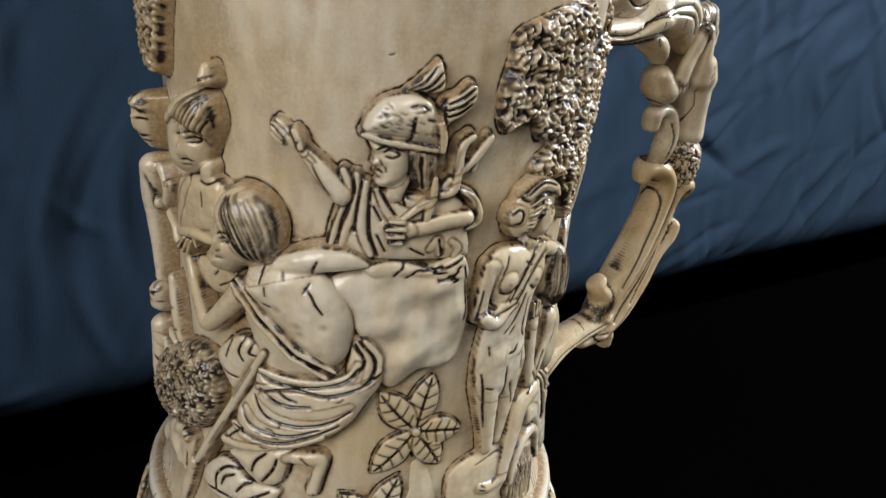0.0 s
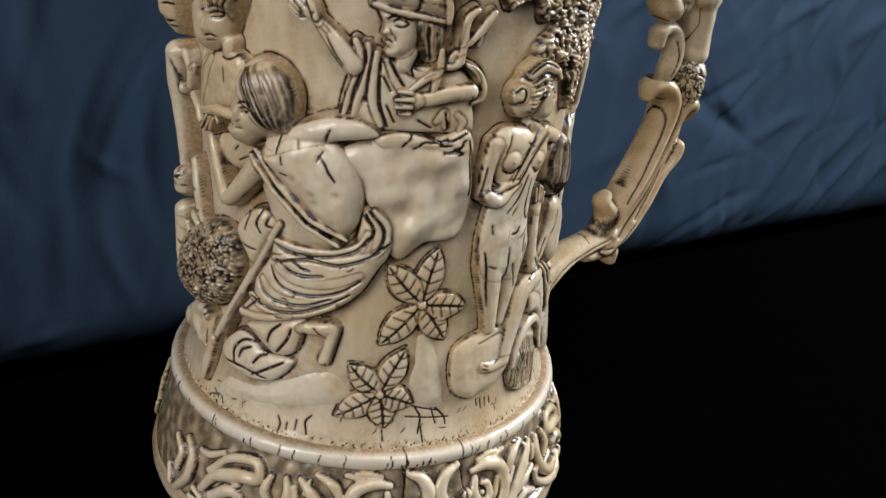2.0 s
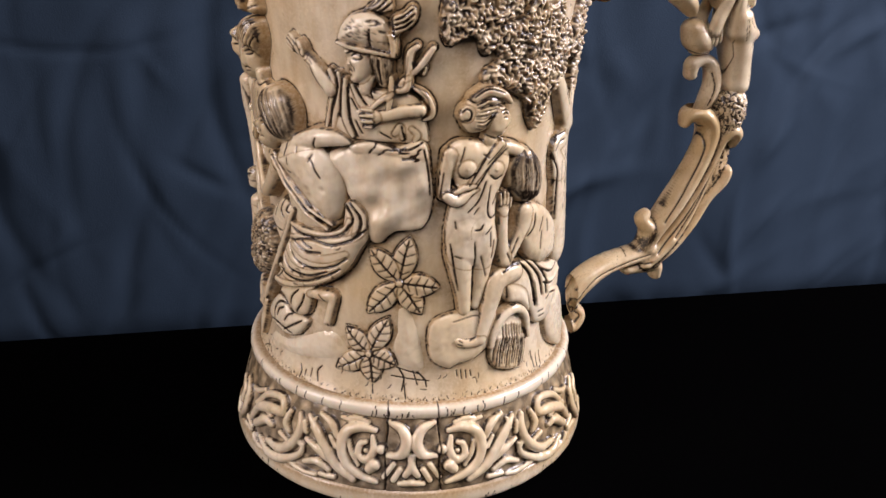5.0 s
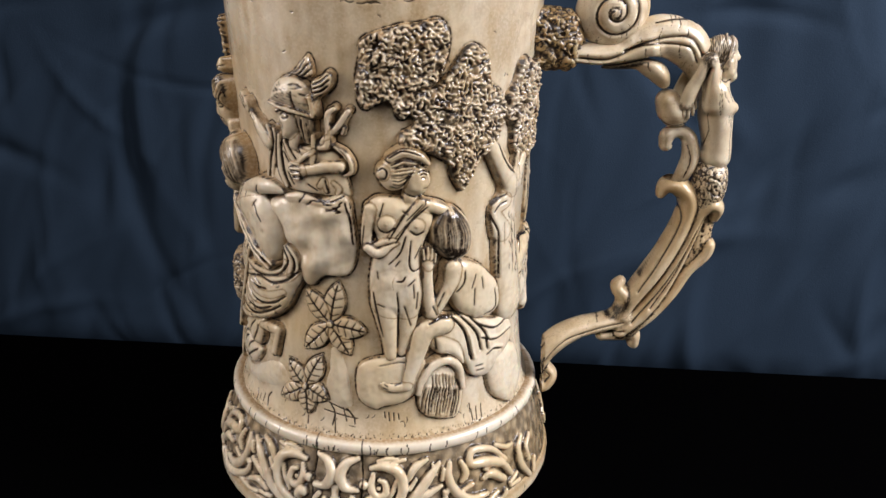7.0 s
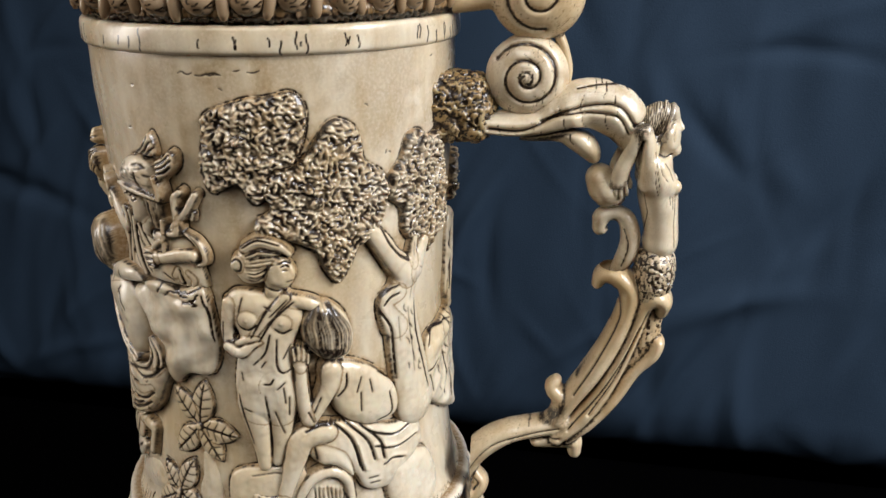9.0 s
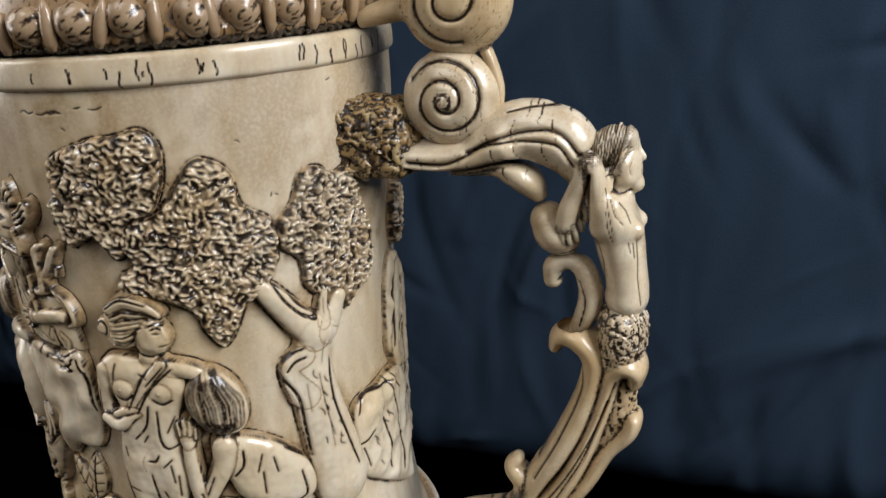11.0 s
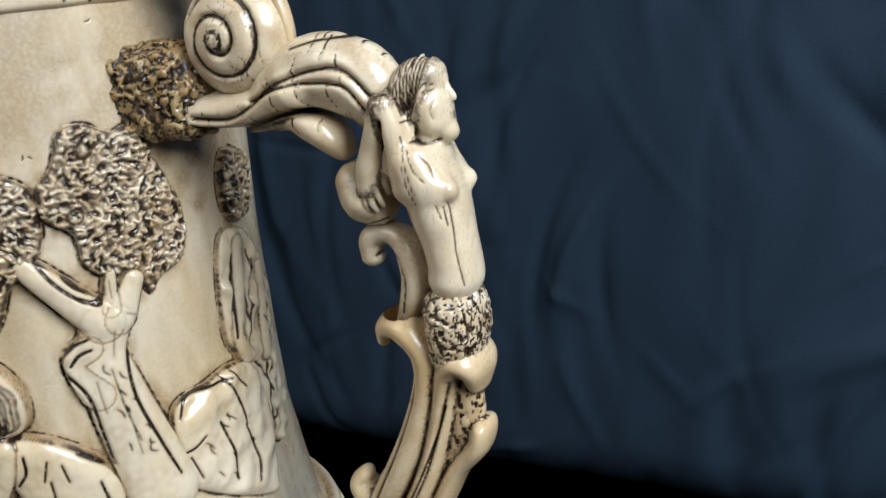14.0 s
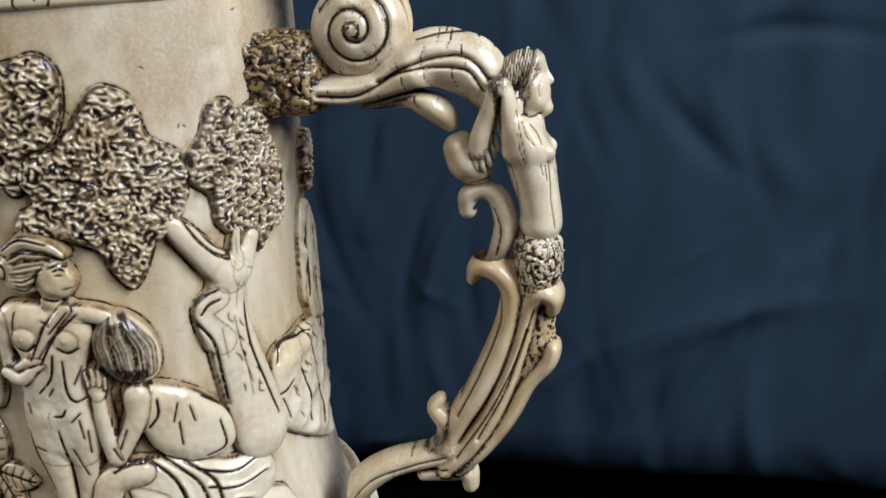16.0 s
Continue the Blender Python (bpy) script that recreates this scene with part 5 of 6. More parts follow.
TENDRILS = [
    [(33.4, 24.8, 0.9), (30, 20.6, 1.8), (26.1, 14.7, 2), (22.3, 8.8, 1.9), (16.9, 4.4, 1.3)],
    [(29.4, 27.1, 0.8), (25.1, 24.6, 1.6), (23, 20.4, 1.2)],
    [(33.4, 15.2, 1), (28.9, 12.9, 1.6), (24.8, 9.8, 1.2)],
    [(33.4, 5.6, 0.9), (28.9, 7.8, 1.4), (24.7, 5.7, 1)],
    [(22, 28, 0.8), (18.3, 27.1, 0.9)],
    [(37.1, 23.8, 1), (36.1, 18.8, 1.7), (38.1, 11.4, 1.9), (43.1, 6.2, 1.8), (49.5, 5.6, 1.1)],
    [(41.1, 23.4, 0.9), (42.3, 18.3, 1.5), (40.7, 14.8, 1.1)],
    [(37.4, 15, 0.9), (35.2, 11.9, 1.1)]]
FRONDS = [
    [(60.8, 8.7, 1.3), (56.6, 16.1, 1.8), (49.9, 19.9, 2.1), (44.4, 21.4, 1.8), (45.7, 26.1, 1.5), (53.4, 23.8, 1.3), (59.4, 16.4, 1)],
    [(56.9, 8.5, 1.6), (51.7, 13.6, 1.9), (48.8, 12.7, 1.1)],
    [(53.9, 4.1, 0.9), (48.1, 1.3, 1.8), (41.4, 2.8, 1.6), (35.4, 7.6, 1.2), (34.4, 12.2, 0.9)],
    [(52.8, 17.4, 1), (49.9, 16.7, 1)],
    [(69.8, 20.9, 0.9), (66.4, 17.1, 1.5), (66.7, 8.9, 1.7), (71.1, 1.3, 1.2)],
    [(75.1, 18.3, 0.9), (71.4, 14.8, 1.3), (72, 8.1, 1.2)],
    [(63.8, 20.7, 0.8), (60.3, 21.1, 1.1), (55.8, 24.4, 0.8)],
    [(60.4, 3.1, 1), (64.6, 3, 1)]]
SPRIGS = [
    [(75.9, 6.2, 1), (74.1, 1, 1.1)],
    [(19.6, 28.4, 0.7), (16.4, 28.6, 0.9), (13.2, 27.8, 0.7)],
    [(25.4, 19.5, 0.7), (23.2, 16.1, 1)],
    [(31.1, 24.7, 0.6), (32, 20.6, 0.8)],
    [(19.2, 19.8, 0.8), (17.7, 14.6, 1), (15.6, 10.3, 0.7)],
    [(27.5, 3, 0.9), (22.9, 3.4, 1)],
    [(38.8, 2.6, 0.9), (33.8, 1.6, 1), (29, 2, 0.8)],
    [(45.1, 0, 0.9), (50.1, 0, 1)],
    [(57.7, 2.5, 1), (55.6, 0, 1.1), (50.6, 0, 0.9)],
    [(63.9, 6.7, 0.9), (60, 4.6, 0.9)],
    [(34.7, 22, 0.8), (33.9, 17.9, 0.9)],
    [(5.2, 12.1, 1), (7.9, 6.8, 0.9)]]
BUDS = [
    [(44.3, 12.1, 1), (40.9, 10.8, 0.9)]]
frieze = Frieze(SCROLLS + TENDRILS + FRONDS + SPRIGS + BUDS)


def splits(a, b):
    """The two age cracks that run up through the foot."""
    out = np.zeros_like(a)
    for th, ph in ((257.3, 0.0), (273.4, 2.0)):
        d = np.abs((a - th - 0.3 * np.sin(b * 0.3 + ph) + 180) % 360 - 180)
        out = np.maximum(out, np.exp(-(d / 0.26) ** 2))
    return out


turned_relief("foot_frieze", FRIEZE, IVORY, tankard, "carved frieze of curling acanthus scrolls round the foot", 0.3, lambda a, b: frieze.field(frieze.h)(a, b) - 1.2 * splits(a, b) + 0.12 * waves(a * 1.3, b, 3, 9),
              lambda a, b: np.maximum(splits(a, b), frieze.field(frieze.ink)(a, b) * np.clip(0.85 + 0.3 * waves(a * 1.3, b, 4, 12), 0.3, 1)),
              lambda a, b: np.clip(0.1 + 0.8 * frieze.field(frieze.ink)(a, b), 0, 0.8), rows=84)
ring_cracks = cracks(9, 90, 1.0, 8.5, 0.2)
turned_relief("beaded_ring", arc_profile([(68.0, 37.0), (70.6, 37.5), (71.5, 39.9), (70.6, 42.2), (68.0, 43.0), (65.5, 42.4)]), BLEACHED, tankard, "pale rounded ring above the frieze with fine cracks", 0.4,
              lambda a, b: 0.08 * waves(a * 1.3, b, 5, 41), lambda a, b: np.maximum(ring_cracks(a, b), 0.9 * splits(a, b)), lambda a, b: np.clip((b - 7.5) / 2.5, 0, 1) * 0.9)
turned_relief("rim", arc_profile([(64.2, 220.2), (65.7, 220.9), (66.6, 222.2), (66.6, 227.0), (65.9, 229.0), (64.0, 229.4), (58.0, 229.2)]), IVORY, tankard, "thick plain rim with short vertical cracks", 0.4,
              lambda a, b: 0.07 * waves(a * 1.1, b, 7, 51), cracks(15, 64, 1.2, 9.4, 0.26), lambda a, b: np.clip(0.8 * np.exp(-(b / 1.5) ** 2) + 0.22 + 0.2 * waves(a * 1.1, b, 8, 52), 0, 0.85))


# ---- clay engine: solid carving in millimetres, alike on both sides of the handle's plane ----
class Clay:
    def __init__(self, lo, hi, step=0.6):
        """lo, hi: corners (x, z) of the block; it is 2 * 16 mm thick."""
        self.step = step
        self.x = np.arange(lo[0], hi[0], step)
        self.z = np.arange(lo[1], hi[1], step)
        self.y = np.arange(-16.2, 16.3, step)
        self.f = np.full((len(self.x), len(self.y), len(self.z)), 50.0)
        self.ink = np.zeros(self.f.shape, np.float32)
        self.lines = []

    def window(self, lo, hi):
        i, j = (np.clip(((np.array([a, b]) - g[0]) / self.step).astype(int) + (0, 2), 0, len(g)) for a, b, g in ((lo[0], hi[0], self.x), (lo[1], hi[1], self.z)))
        return np.s_[i[0]:i[1], :, j[0]:j[1]]

    def axes(self, s):
        return self.x[s[0]][:, None, None], np.abs(self.y)[None, :, None], self.z[s[2]][None, None, :]

    def rope(self, pts, y=0.0, flat=1.0, soft=0.8, edge=0.8, y1=None):
        """A tapered rope along (x, z, r); y: its distance from the plane (y1 at its end, or given as a fourth value); flat: its thickness across the plane."""
        c = curve_through([(p[0], p[1], p[2], p[3] if len(p) > 3 else y + ((y if y1 is None else y1) - y) * i / max(1, len(pts) - 1)) for i, p in enumerate(pts)], 6)
        m = max(p[2] for p in pts) + 2.5
        s = self.window(c[:, :2].min(0) - m, c[:, :2].max(0) + m)
        X, Y, Z = self.axes(s)
        best = np.full(self.f[s].shape, 50.0)
        if len(c) == 1:
            c = np.vstack([c, c + (1e-3, 0, 0, 0)])
        for (x0, z0, r0, y0), (x1, z1, r1, ye) in zip(c[:-1], c[1:]):
            dx, dz = x1 - x0, z1 - z0
            w = np.clip(((X - x0) * dx + (Z - z0) * dz) / (dx * dx + dz * dz + 1e-9), 0, 1)
            d = np.sqrt((X - x0 - w * dx) ** 2 + (Z - z0 - w * dz) ** 2 + ((Y - y0 - w * (ye - y0)) / flat) ** 2) - (r0 + (r1 - r0) * w)
            best = np.minimum(best, d)
        old = self.f[s]
        crease = np.exp(-((np.abs(best) + np.abs(old)) / 0.85) ** 2)
        self.ink[s] = np.maximum(np.where(best < old, 0, self.ink[s]), edge * crease)
        h = np.clip(0.5 + 0.5 * (best - old) / soft, 0, 1)
        self.f[s] = best + (old - best) * h - soft * h * (1 - h)
        return self

    def cut(self, pts, w=0.45, depth=0.55, ink=0.95, smooth=True, off=0.0, upto=99.0):
        """An inked groove drawn on both faces along (x, z), between off and upto from the plane."""
        c = curve_through([q[:2] for q in pts], 6) if smooth and len(pts) > 2 else np.array([q[:2] for q in pts], float)
        s = self.window(c.min(0) - 2, c.max(0) + 2)
        a, b = np.meshgrid(self.x[s[0]], self.z[s[2]], indexing="ij")
        d, _ = chain_distance(a, b, np.column_stack([c, np.full(len(c), 0.02)]))
        g = np.exp(-(d / w) ** 2)[:, None, :] * ((np.abs(self.y) >= off) & (np.abs(self.y) <= upto))[None, :, None]
        self.f[s] += depth * g
        self.lines.append((c, 0.55 * w, ink, off, upto))
        return self

    def comb(self, a, b, n, w=0.4, depth=0.4, ink=0.85, upto=99.0):
        p, q = resample(a, 9), resample(b, 9)
        for i in range(n):
            self.cut(p + (q - p) * (i + 0.5) / n + RNG.normal(0, 0.08, (9, 2)), w, depth, ink, upto=upto)
        return self

    def crackle(self, lo, hi, n, length=3.0, ink=0.85):
        """Fine age cracks, mostly upright."""
        for _ in range(n):
            c, a = RNG.uniform(lo, hi), RNG.normal(math.pi / 2, 0.35)
            e = 0.5 * length * RNG.uniform(0.5, 1.3) * np.array([math.cos(a), math.sin(a)])
            self.cut([c - e, c + RNG.normal(0, 0.35, 2), c + e], 0.26, 0.10, ink * RNG.uniform(0.5, 0.9))
        return self

    def crumple(self, size=1.0, depth=0.7, lo=None, hi=None, seed=3):
        """Curly worked surface with ink between the curls."""
        s = self.window(lo, hi) if lo is not None else np.s_[:, :, :]
        X, Y, Z = self.x[s[0]][:, None, None], self.y[None, :, None], self.z[s[2]][None, None, :]
        g = np.random.default_rng(seed)
        n = 0
        for _ in range(10):
            v = g.normal(0, 1, 3)
            v *= g.uniform(0.7, 1.4) * math.pi / size / np.linalg.norm(v)
            n = n + np.sin(X * v[0] + Y * v[1] + Z * v[2] + g.uniform(0, 6.3) + 0.8 * np.sin((X + Z) * 1.7 / size + g.uniform(0, 6)))
        n = n / 3.2
        vein = np.exp(-(n / 0.26) ** 2)
        self.f[s] += depth * (vein - 0.35 * np.tanh(n))
        self.ink[s] = np.maximum(self.ink[s], vein)
        return self

    def mesh(self, name, material, parent, label="", dirt=0.12):
        """The surface of the clay as quads (surface nets)."""
        f = self.f
        neg = f < 0
        corner = [(i, j, k) for i in (0, 1) for j in (0, 1) for k in (0, 1)]
        nx, ny, nz = (n - 1 for n in f.shape)
        count = sum(neg[i:i + nx, j:j + ny, k:k + nz].astype(np.int8) for i, j, k in corner)
        I, J, K = np.where((count > 0) & (count < 8))
        vals = np.stack([f[I + i, J + j, K + k] for i, j, k in corner], 1)
        pos, hits = np.zeros((len(I), 3)), np.zeros(len(I))
        for a in range(8):
            for b in range(a + 1, 8):
                if sum(abs(p - q) for p, q in zip(corner[a], corner[b])) != 1:
                    continue
                va, vb = vals[:, a], vals[:, b]
                m = (va < 0) != (vb < 0)
                w = np.where(m, va / np.where(m, va - vb, 1), 0)
                pos += m[:, None] * (np.array(corner[a]) + w[:, None] * (np.array(corner[b]) - np.array(corner[a])))
                hits += m
        pos = pos / hits[:, None] + np.stack([I, J, K], 1)
        index = np.full((nx, ny, nz), -1)
        index[I, J, K] = np.arange(len(I))
        quads = []
        for ax in range(3):
            step = [0, 0, 0]
            step[ax] = 1
            a = neg[tuple(np.s_[:n - q] for n, q in zip(f.shape, step))]
            b = neg[tuple(np.s_[q:] for q in step)]
            E = np.array(np.where(a != b))
            o1, o2 = [d for d in range(3) if d != ax]
            E = E[:, (E[o1] > 0) & (E[o2] > 0) & (E[o1] < (nx, ny, nz)[o1]) & (E[o2] < (nx, ny, nz)[o2])]
            flip = a[tuple(E)] ^ (ax == 1)
            q = []
            for p1, p2 in ((1, 1), (0, 1), (0, 0), (1, 0)):
                c = E.copy()
                c[o1] -= p1
                c[o2] -= p2
                q.append(index[tuple(c)])
            q = np.stack(q, 1)
            quads.append(np.where(flip[:, None], q, q[:, ::-1]))
        quads = np.concatenate(quads)
        quads = quads[(quads >= 0).all(1)]
        near = np.clip(np.rint(pos).astype(int), 0, np.array(f.shape) - 1)
        ink = self.ink[tuple(near.T)]
        v = pos * self.step + (self.x[0], self.y[0], self.z[0])
        for c, w, dark, off, upto in self.lines:
            at = np.where((v[:, 0] > c[:, 0].min() - 1.5) & (v[:, 0] < c[:, 0].max() + 1.5) & (v[:, 2] > c[:, 1].min() - 1.5) & (v[:, 2] < c[:, 1].max() + 1.5) & (np.abs(v[:, 1]) >= off) & (np.abs(v[:, 1]) <= upto))[0]
            d, _ = chain_distance(v[at, 0], v[at, 2], np.column_stack([c, np.full(len(c), 0.02)]))
            ink[at] = np.maximum(ink[at], dark * np.exp(-(d / w) ** 2))
        # dirt and shade painted into the hollows: where clay surrounds the surface more than air
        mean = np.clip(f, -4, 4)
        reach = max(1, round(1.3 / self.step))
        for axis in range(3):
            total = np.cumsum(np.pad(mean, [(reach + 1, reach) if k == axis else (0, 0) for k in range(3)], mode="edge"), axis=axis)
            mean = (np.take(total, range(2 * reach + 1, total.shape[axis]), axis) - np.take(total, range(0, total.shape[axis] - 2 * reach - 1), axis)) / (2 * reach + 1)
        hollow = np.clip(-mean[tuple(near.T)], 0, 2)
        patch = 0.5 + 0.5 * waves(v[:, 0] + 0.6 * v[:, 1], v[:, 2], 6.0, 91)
        stain_shade = np.clip(np.maximum(np.maximum(ink * 0.8, 1.5 * hollow) + dirt * 0.5, dirt * 2.2 * patch), 0, 0.85)
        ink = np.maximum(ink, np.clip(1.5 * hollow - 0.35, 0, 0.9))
        return mesh_object(name, v * 0.001, quads, material, parent, label, ink, stain_shade)


# ---- handle ----
handle = tagged(new("handle"), "honey-toned scrolled handle carved with a half figure")
handle.parent = tankard
SKEW = Matrix.Translation((0.072, 0, 0)) @ Matrix.Rotation(radians(8), 4, "Z") @ Matrix.Translation((-0.072, 0, 0))
handle.matrix_basis = SKEW

collar = Clay((50, 166), (88, 220))
collar.rope([(58.2, 198.2, 11.5), (65.9, 198, 11), (72.3, 197.5, 10.1)], 0, 1.2, 1.5)
collar.rope([(58.8, 204.5, 6.9), (73.8, 203.9, 6.1)], 0, 1.9, 2.5)
collar.rope([(58.8, 191.2, 7), (75, 190.7, 5.7)], 0, 1.9, 2.5)
collar.crumple(2.6, 1.1)
collar.crumple(1.7, 0.5, seed=9)
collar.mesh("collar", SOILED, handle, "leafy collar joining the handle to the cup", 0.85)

arm = Clay((72, 158), (152, 225), 0.5)
arm.rope([(75, 191.5, 5.1), (86, 191.4, 5.2), (97.9, 192.1, 5.8), (107.6, 195.9, 6.8)], 0, 1.6, 2.0)
arm.rope([(102.7, 196.2, 8), (113.3, 198.8, 9.3), (123.2, 196.6, 9.1), (128.4, 190.8, 7.1), (130.1, 186, 5.2)], 0, 0.92, 2.0, 0.3)
arm.rope([(84, 188.6, 2.6), (95, 188.8, 3.2), (104.7, 189.6, 4.0), (110.6, 187, 4.6), (114.6, 183.4, 3.9), (116.4, 180.6, 2.6)], 0, 1.6, 0.6)
for line, w, deep, ink in (([(109.4, 205.1), (116.5, 206.4), (124.5, 206.3), (131.3, 204.6), (136.1, 200.4)], 0.6, 0.45, 0.7), ([(136.1, 200.4), (134.8, 197.1), (132.1, 194.3), (129.3, 192.9)], 0.7, 0.8, 0.6),
                           ([(79.5, 190.9), (89.8, 190.4), (97.1, 193), (102.8, 196.6), (111.2, 199.3), (117.5, 200.3), (122.6, 200), (126.1, 197.5), (129.5, 192.6)], 0.75, 1.2, 0.75), ([(97.4, 194.1), (106, 196.8), (113.9, 197.5), (121.3, 196.8), (124.6, 195.1), (127.6, 189.9)], 0.6, 0.9, 0.8),
                           ([(77, 188.2), (87.2, 187), (97.8, 188.7), (106.2, 190.6), (113.9, 190.1), (119.4, 187), (123.7, 181.6)], 0.9, 1.5, 1.0), ([(108, 191.5), (115, 190.2), (119, 186.4), (120.4, 182.4)], 0.7, 1.2, 0.9)):
    arm.cut(line, w, deep, ink)
for line in ([(119.2, 207), (119.4, 204.6), (118.3, 203.2), (118.5, 201.9)], [(122, 203.1), (122.1, 201.4), (122.5, 199.7)], [(111.7, 203.2), (110.5, 200.3), (110.4, 197.7)], [(111.5, 196.8), (111.6, 193.8), (113.9, 191.4)], [(119.4, 196.9), (119.3, 194.1), (120.5, 191.3)],
             [(105.2, 195.5), (105.5, 193.1), (106.3, 191)], [(107.7, 189.8), (107.9, 187.7), (109.1, 186.1)], [(103.4, 199.2), (104.1, 196.6)], [(97.5, 191), (98.1, 188.7), (99.5, 187.6)], [(117.8, 207.9), (117.9, 206.9)], [(126.1, 205.7), (126.8, 204.7)],
             [(82.7, 192.4), (83.1, 189.9), (84, 187.9)], [(102.2, 204.4), (102.9, 202.8)], [(129.7, 203.5), (130.8, 201.7)]):
    arm.cut(line + RNG.normal(0, 0.12, (len(line), 2)), 0.22, 0.2, 0.8, smooth=False)
arm.crackle([(76.1, 185)][0], [(126.3, 207)][0], 18, 3.4, 0.7)
arm.mesh("upper_arm", IVORY, handle, "cracked upper arm of the handle with flowing grooves", 0.16)

volute = Clay((72, 176), (118, 228), 0.5)
turns = []
cx, cz = [(92.2, 208.8)][0]
for i in range(46):
    a = i / 45 * 2.05 * 2 * math.pi
    turns.append((cx + (1.2 + 10.6 * i / 45) * math.cos(a + 2.3), cz + (1.2 + 10.6 * i / 45) * math.sin(a + 2.3)))
volute.rope([(cx - 0.5, cz - 0.3, 14.0), (cx + 0.4, cz + 0.2, 14.2)], 0, 0.72, 0.5)
volute.rope([(102.3, 205.6, 3.2), (105.5, 199.8, 4), (102.8, 194.8, 3.2)], 0, 0.75, 2.0, 0.2)
volute.cut(turns, 0.75, 1.3, 1.0, smooth=False)
volute.rope([(cx, cz, 2.4)], 9.0, 0.8, 0.5)
volute.crackle([(80.9, 196.3)][0], [(102.7, 220)][0], 22, 2.6, 0.8)
volute.mesh("volute", IVORY, handle, "spiral scroll with an inked groove", 0.22)

torso = Clay((120, 124), (160, 206), 0.42)
torso.rope([(138.1, 178.1, 5.2), (139.4, 169.3, 7.1), (141.2, 158.8, 6.3), (141.9, 153.2, 6.2), (141.8, 150.0, 6.4)], 0, 1.32, 1.5, 0.0)
torso.rope([(137.1, 178, 4.7), (138.9, 174.4, 4.3)], 6.5, 1.0, 4.0, 0.0)
torso.rope([(143, 171.9, 3.2), (144.9, 171.7, 2.2)], 5.6, 1.0, 2.2, 0.05)
torso.rope([(139, 185.6, 3.4), (139.5, 179.6, 4.2)], 0, 1.05, 2.0, 0.0)
# the face
torso.rope([(139, 195.6, 5.3), (140.3, 191.1, 5.2), (141.6, 187.5, 4.4), (143.1, 183.9, 2.8)], 0, 0.98, 1.2, 0.0)
torso.rope([(140.6, 189.5, 3.3), (141.6, 186.4, 2.6)], 3.4, 1.0, 2.0, 0.0)
torso.rope([(144.4, 183.8, 2.2)], 0, 1.1, 1.0, 0.0)
torso.rope([(142.9, 197.4, 1.8), (143.8, 195.5, 1.2)], 0, 1.7, 1.5, 0.0)
torso.rope([(144, 195.3, 1), (144.9, 193.3, 1.1), (145.9, 191.4, 1.2)], 0, 0.75, 0.7, 0.0)
torso.rope([(144.6, 191, 0.8)], 1.5, 0.9, 0.5, 0.2)
torso.rope([(145.3, 189, 0.8, 0), (144.6, 188.8, 0.6, 1.8)], 0, 1.0, 0.5, 0.35)
torso.rope([(145.2, 187.6, 0.9, 0), (144.7, 187.6, 0.6, 1.6)], 0, 1.0, 0.5, 0.5)
torso.rope([(143.6, 195.7, 0.6, 1.4), (142.4, 196.2, 0.6, 3.6)], 0, 1.0, 0.7, 0.0)
torso.cut([(141.3, 194.4), (142, 195.2), (143.2, 194.7)], 0.35, 0.7, 0.7, off=2.2)
torso.cut([(141.6, 193.7), (142.3, 193.3), (143.3, 193.7)], 0.3, 0.5, 0.6, off=2.2)
torso.cut([(143.5, 191), (142.9, 189.4), (143.2, 187.6)], 0.3, 0.3, 0.45, off=1.6)
torso.cut([(138.2, 183.1), (140.8, 182), (143.4, 182.7)], 0.45, 0.5, 0.8)
torso.cut([(136.4, 187.7), (138, 187.7), (138.9, 189.7), (140.2, 192.1)], 0.4, 0.5, 0.7, off=3, upto=8.5)
# the hair: a mass with grooves that run from the parting back and down
torso.rope([(139.4, 196, 5.3), (136.8, 194.9, 5.7), (135, 190.9, 4.6)], 0, 1.0, 0.8, 0.3)
torso.rope([(142.5, 199, 1.2, 0), (141.9, 197.4, 1.2, 2.8), (140.7, 193.4, 1.4, 4.8), (139.2, 188.6, 1.4, 5.4)], 0, 1.0, 0.5, 0.5)
torso.rope([(134.9, 194.1, 4, 2.4), (133.9, 190.1, 3.2, 2.8)], 0, 1.0, 1.0, 0.2)
torso.comb([(142.3, 200), (141.6, 196.8), (140.4, 192.9), (138.5, 188.7)], [(132.1, 202), (131.3, 198.3), (131.5, 194.4), (132.5, 189.5)], 13, 0.45, 0.8, 0.7, 7.4)
for i in range(5):
    torso.rope([(x - 1.6 * i, z - 0.5 * i, r, y) for x, z, r, y in [(138.6, 189.6, 0.8, 5), (137.8, 186, 0.8, 5.4), (137.7, 181.5, 0.6, 5.8), (138.4, 178.5, 0.4, 6.2)]], 0, 1.0, 0.3, 0.7)
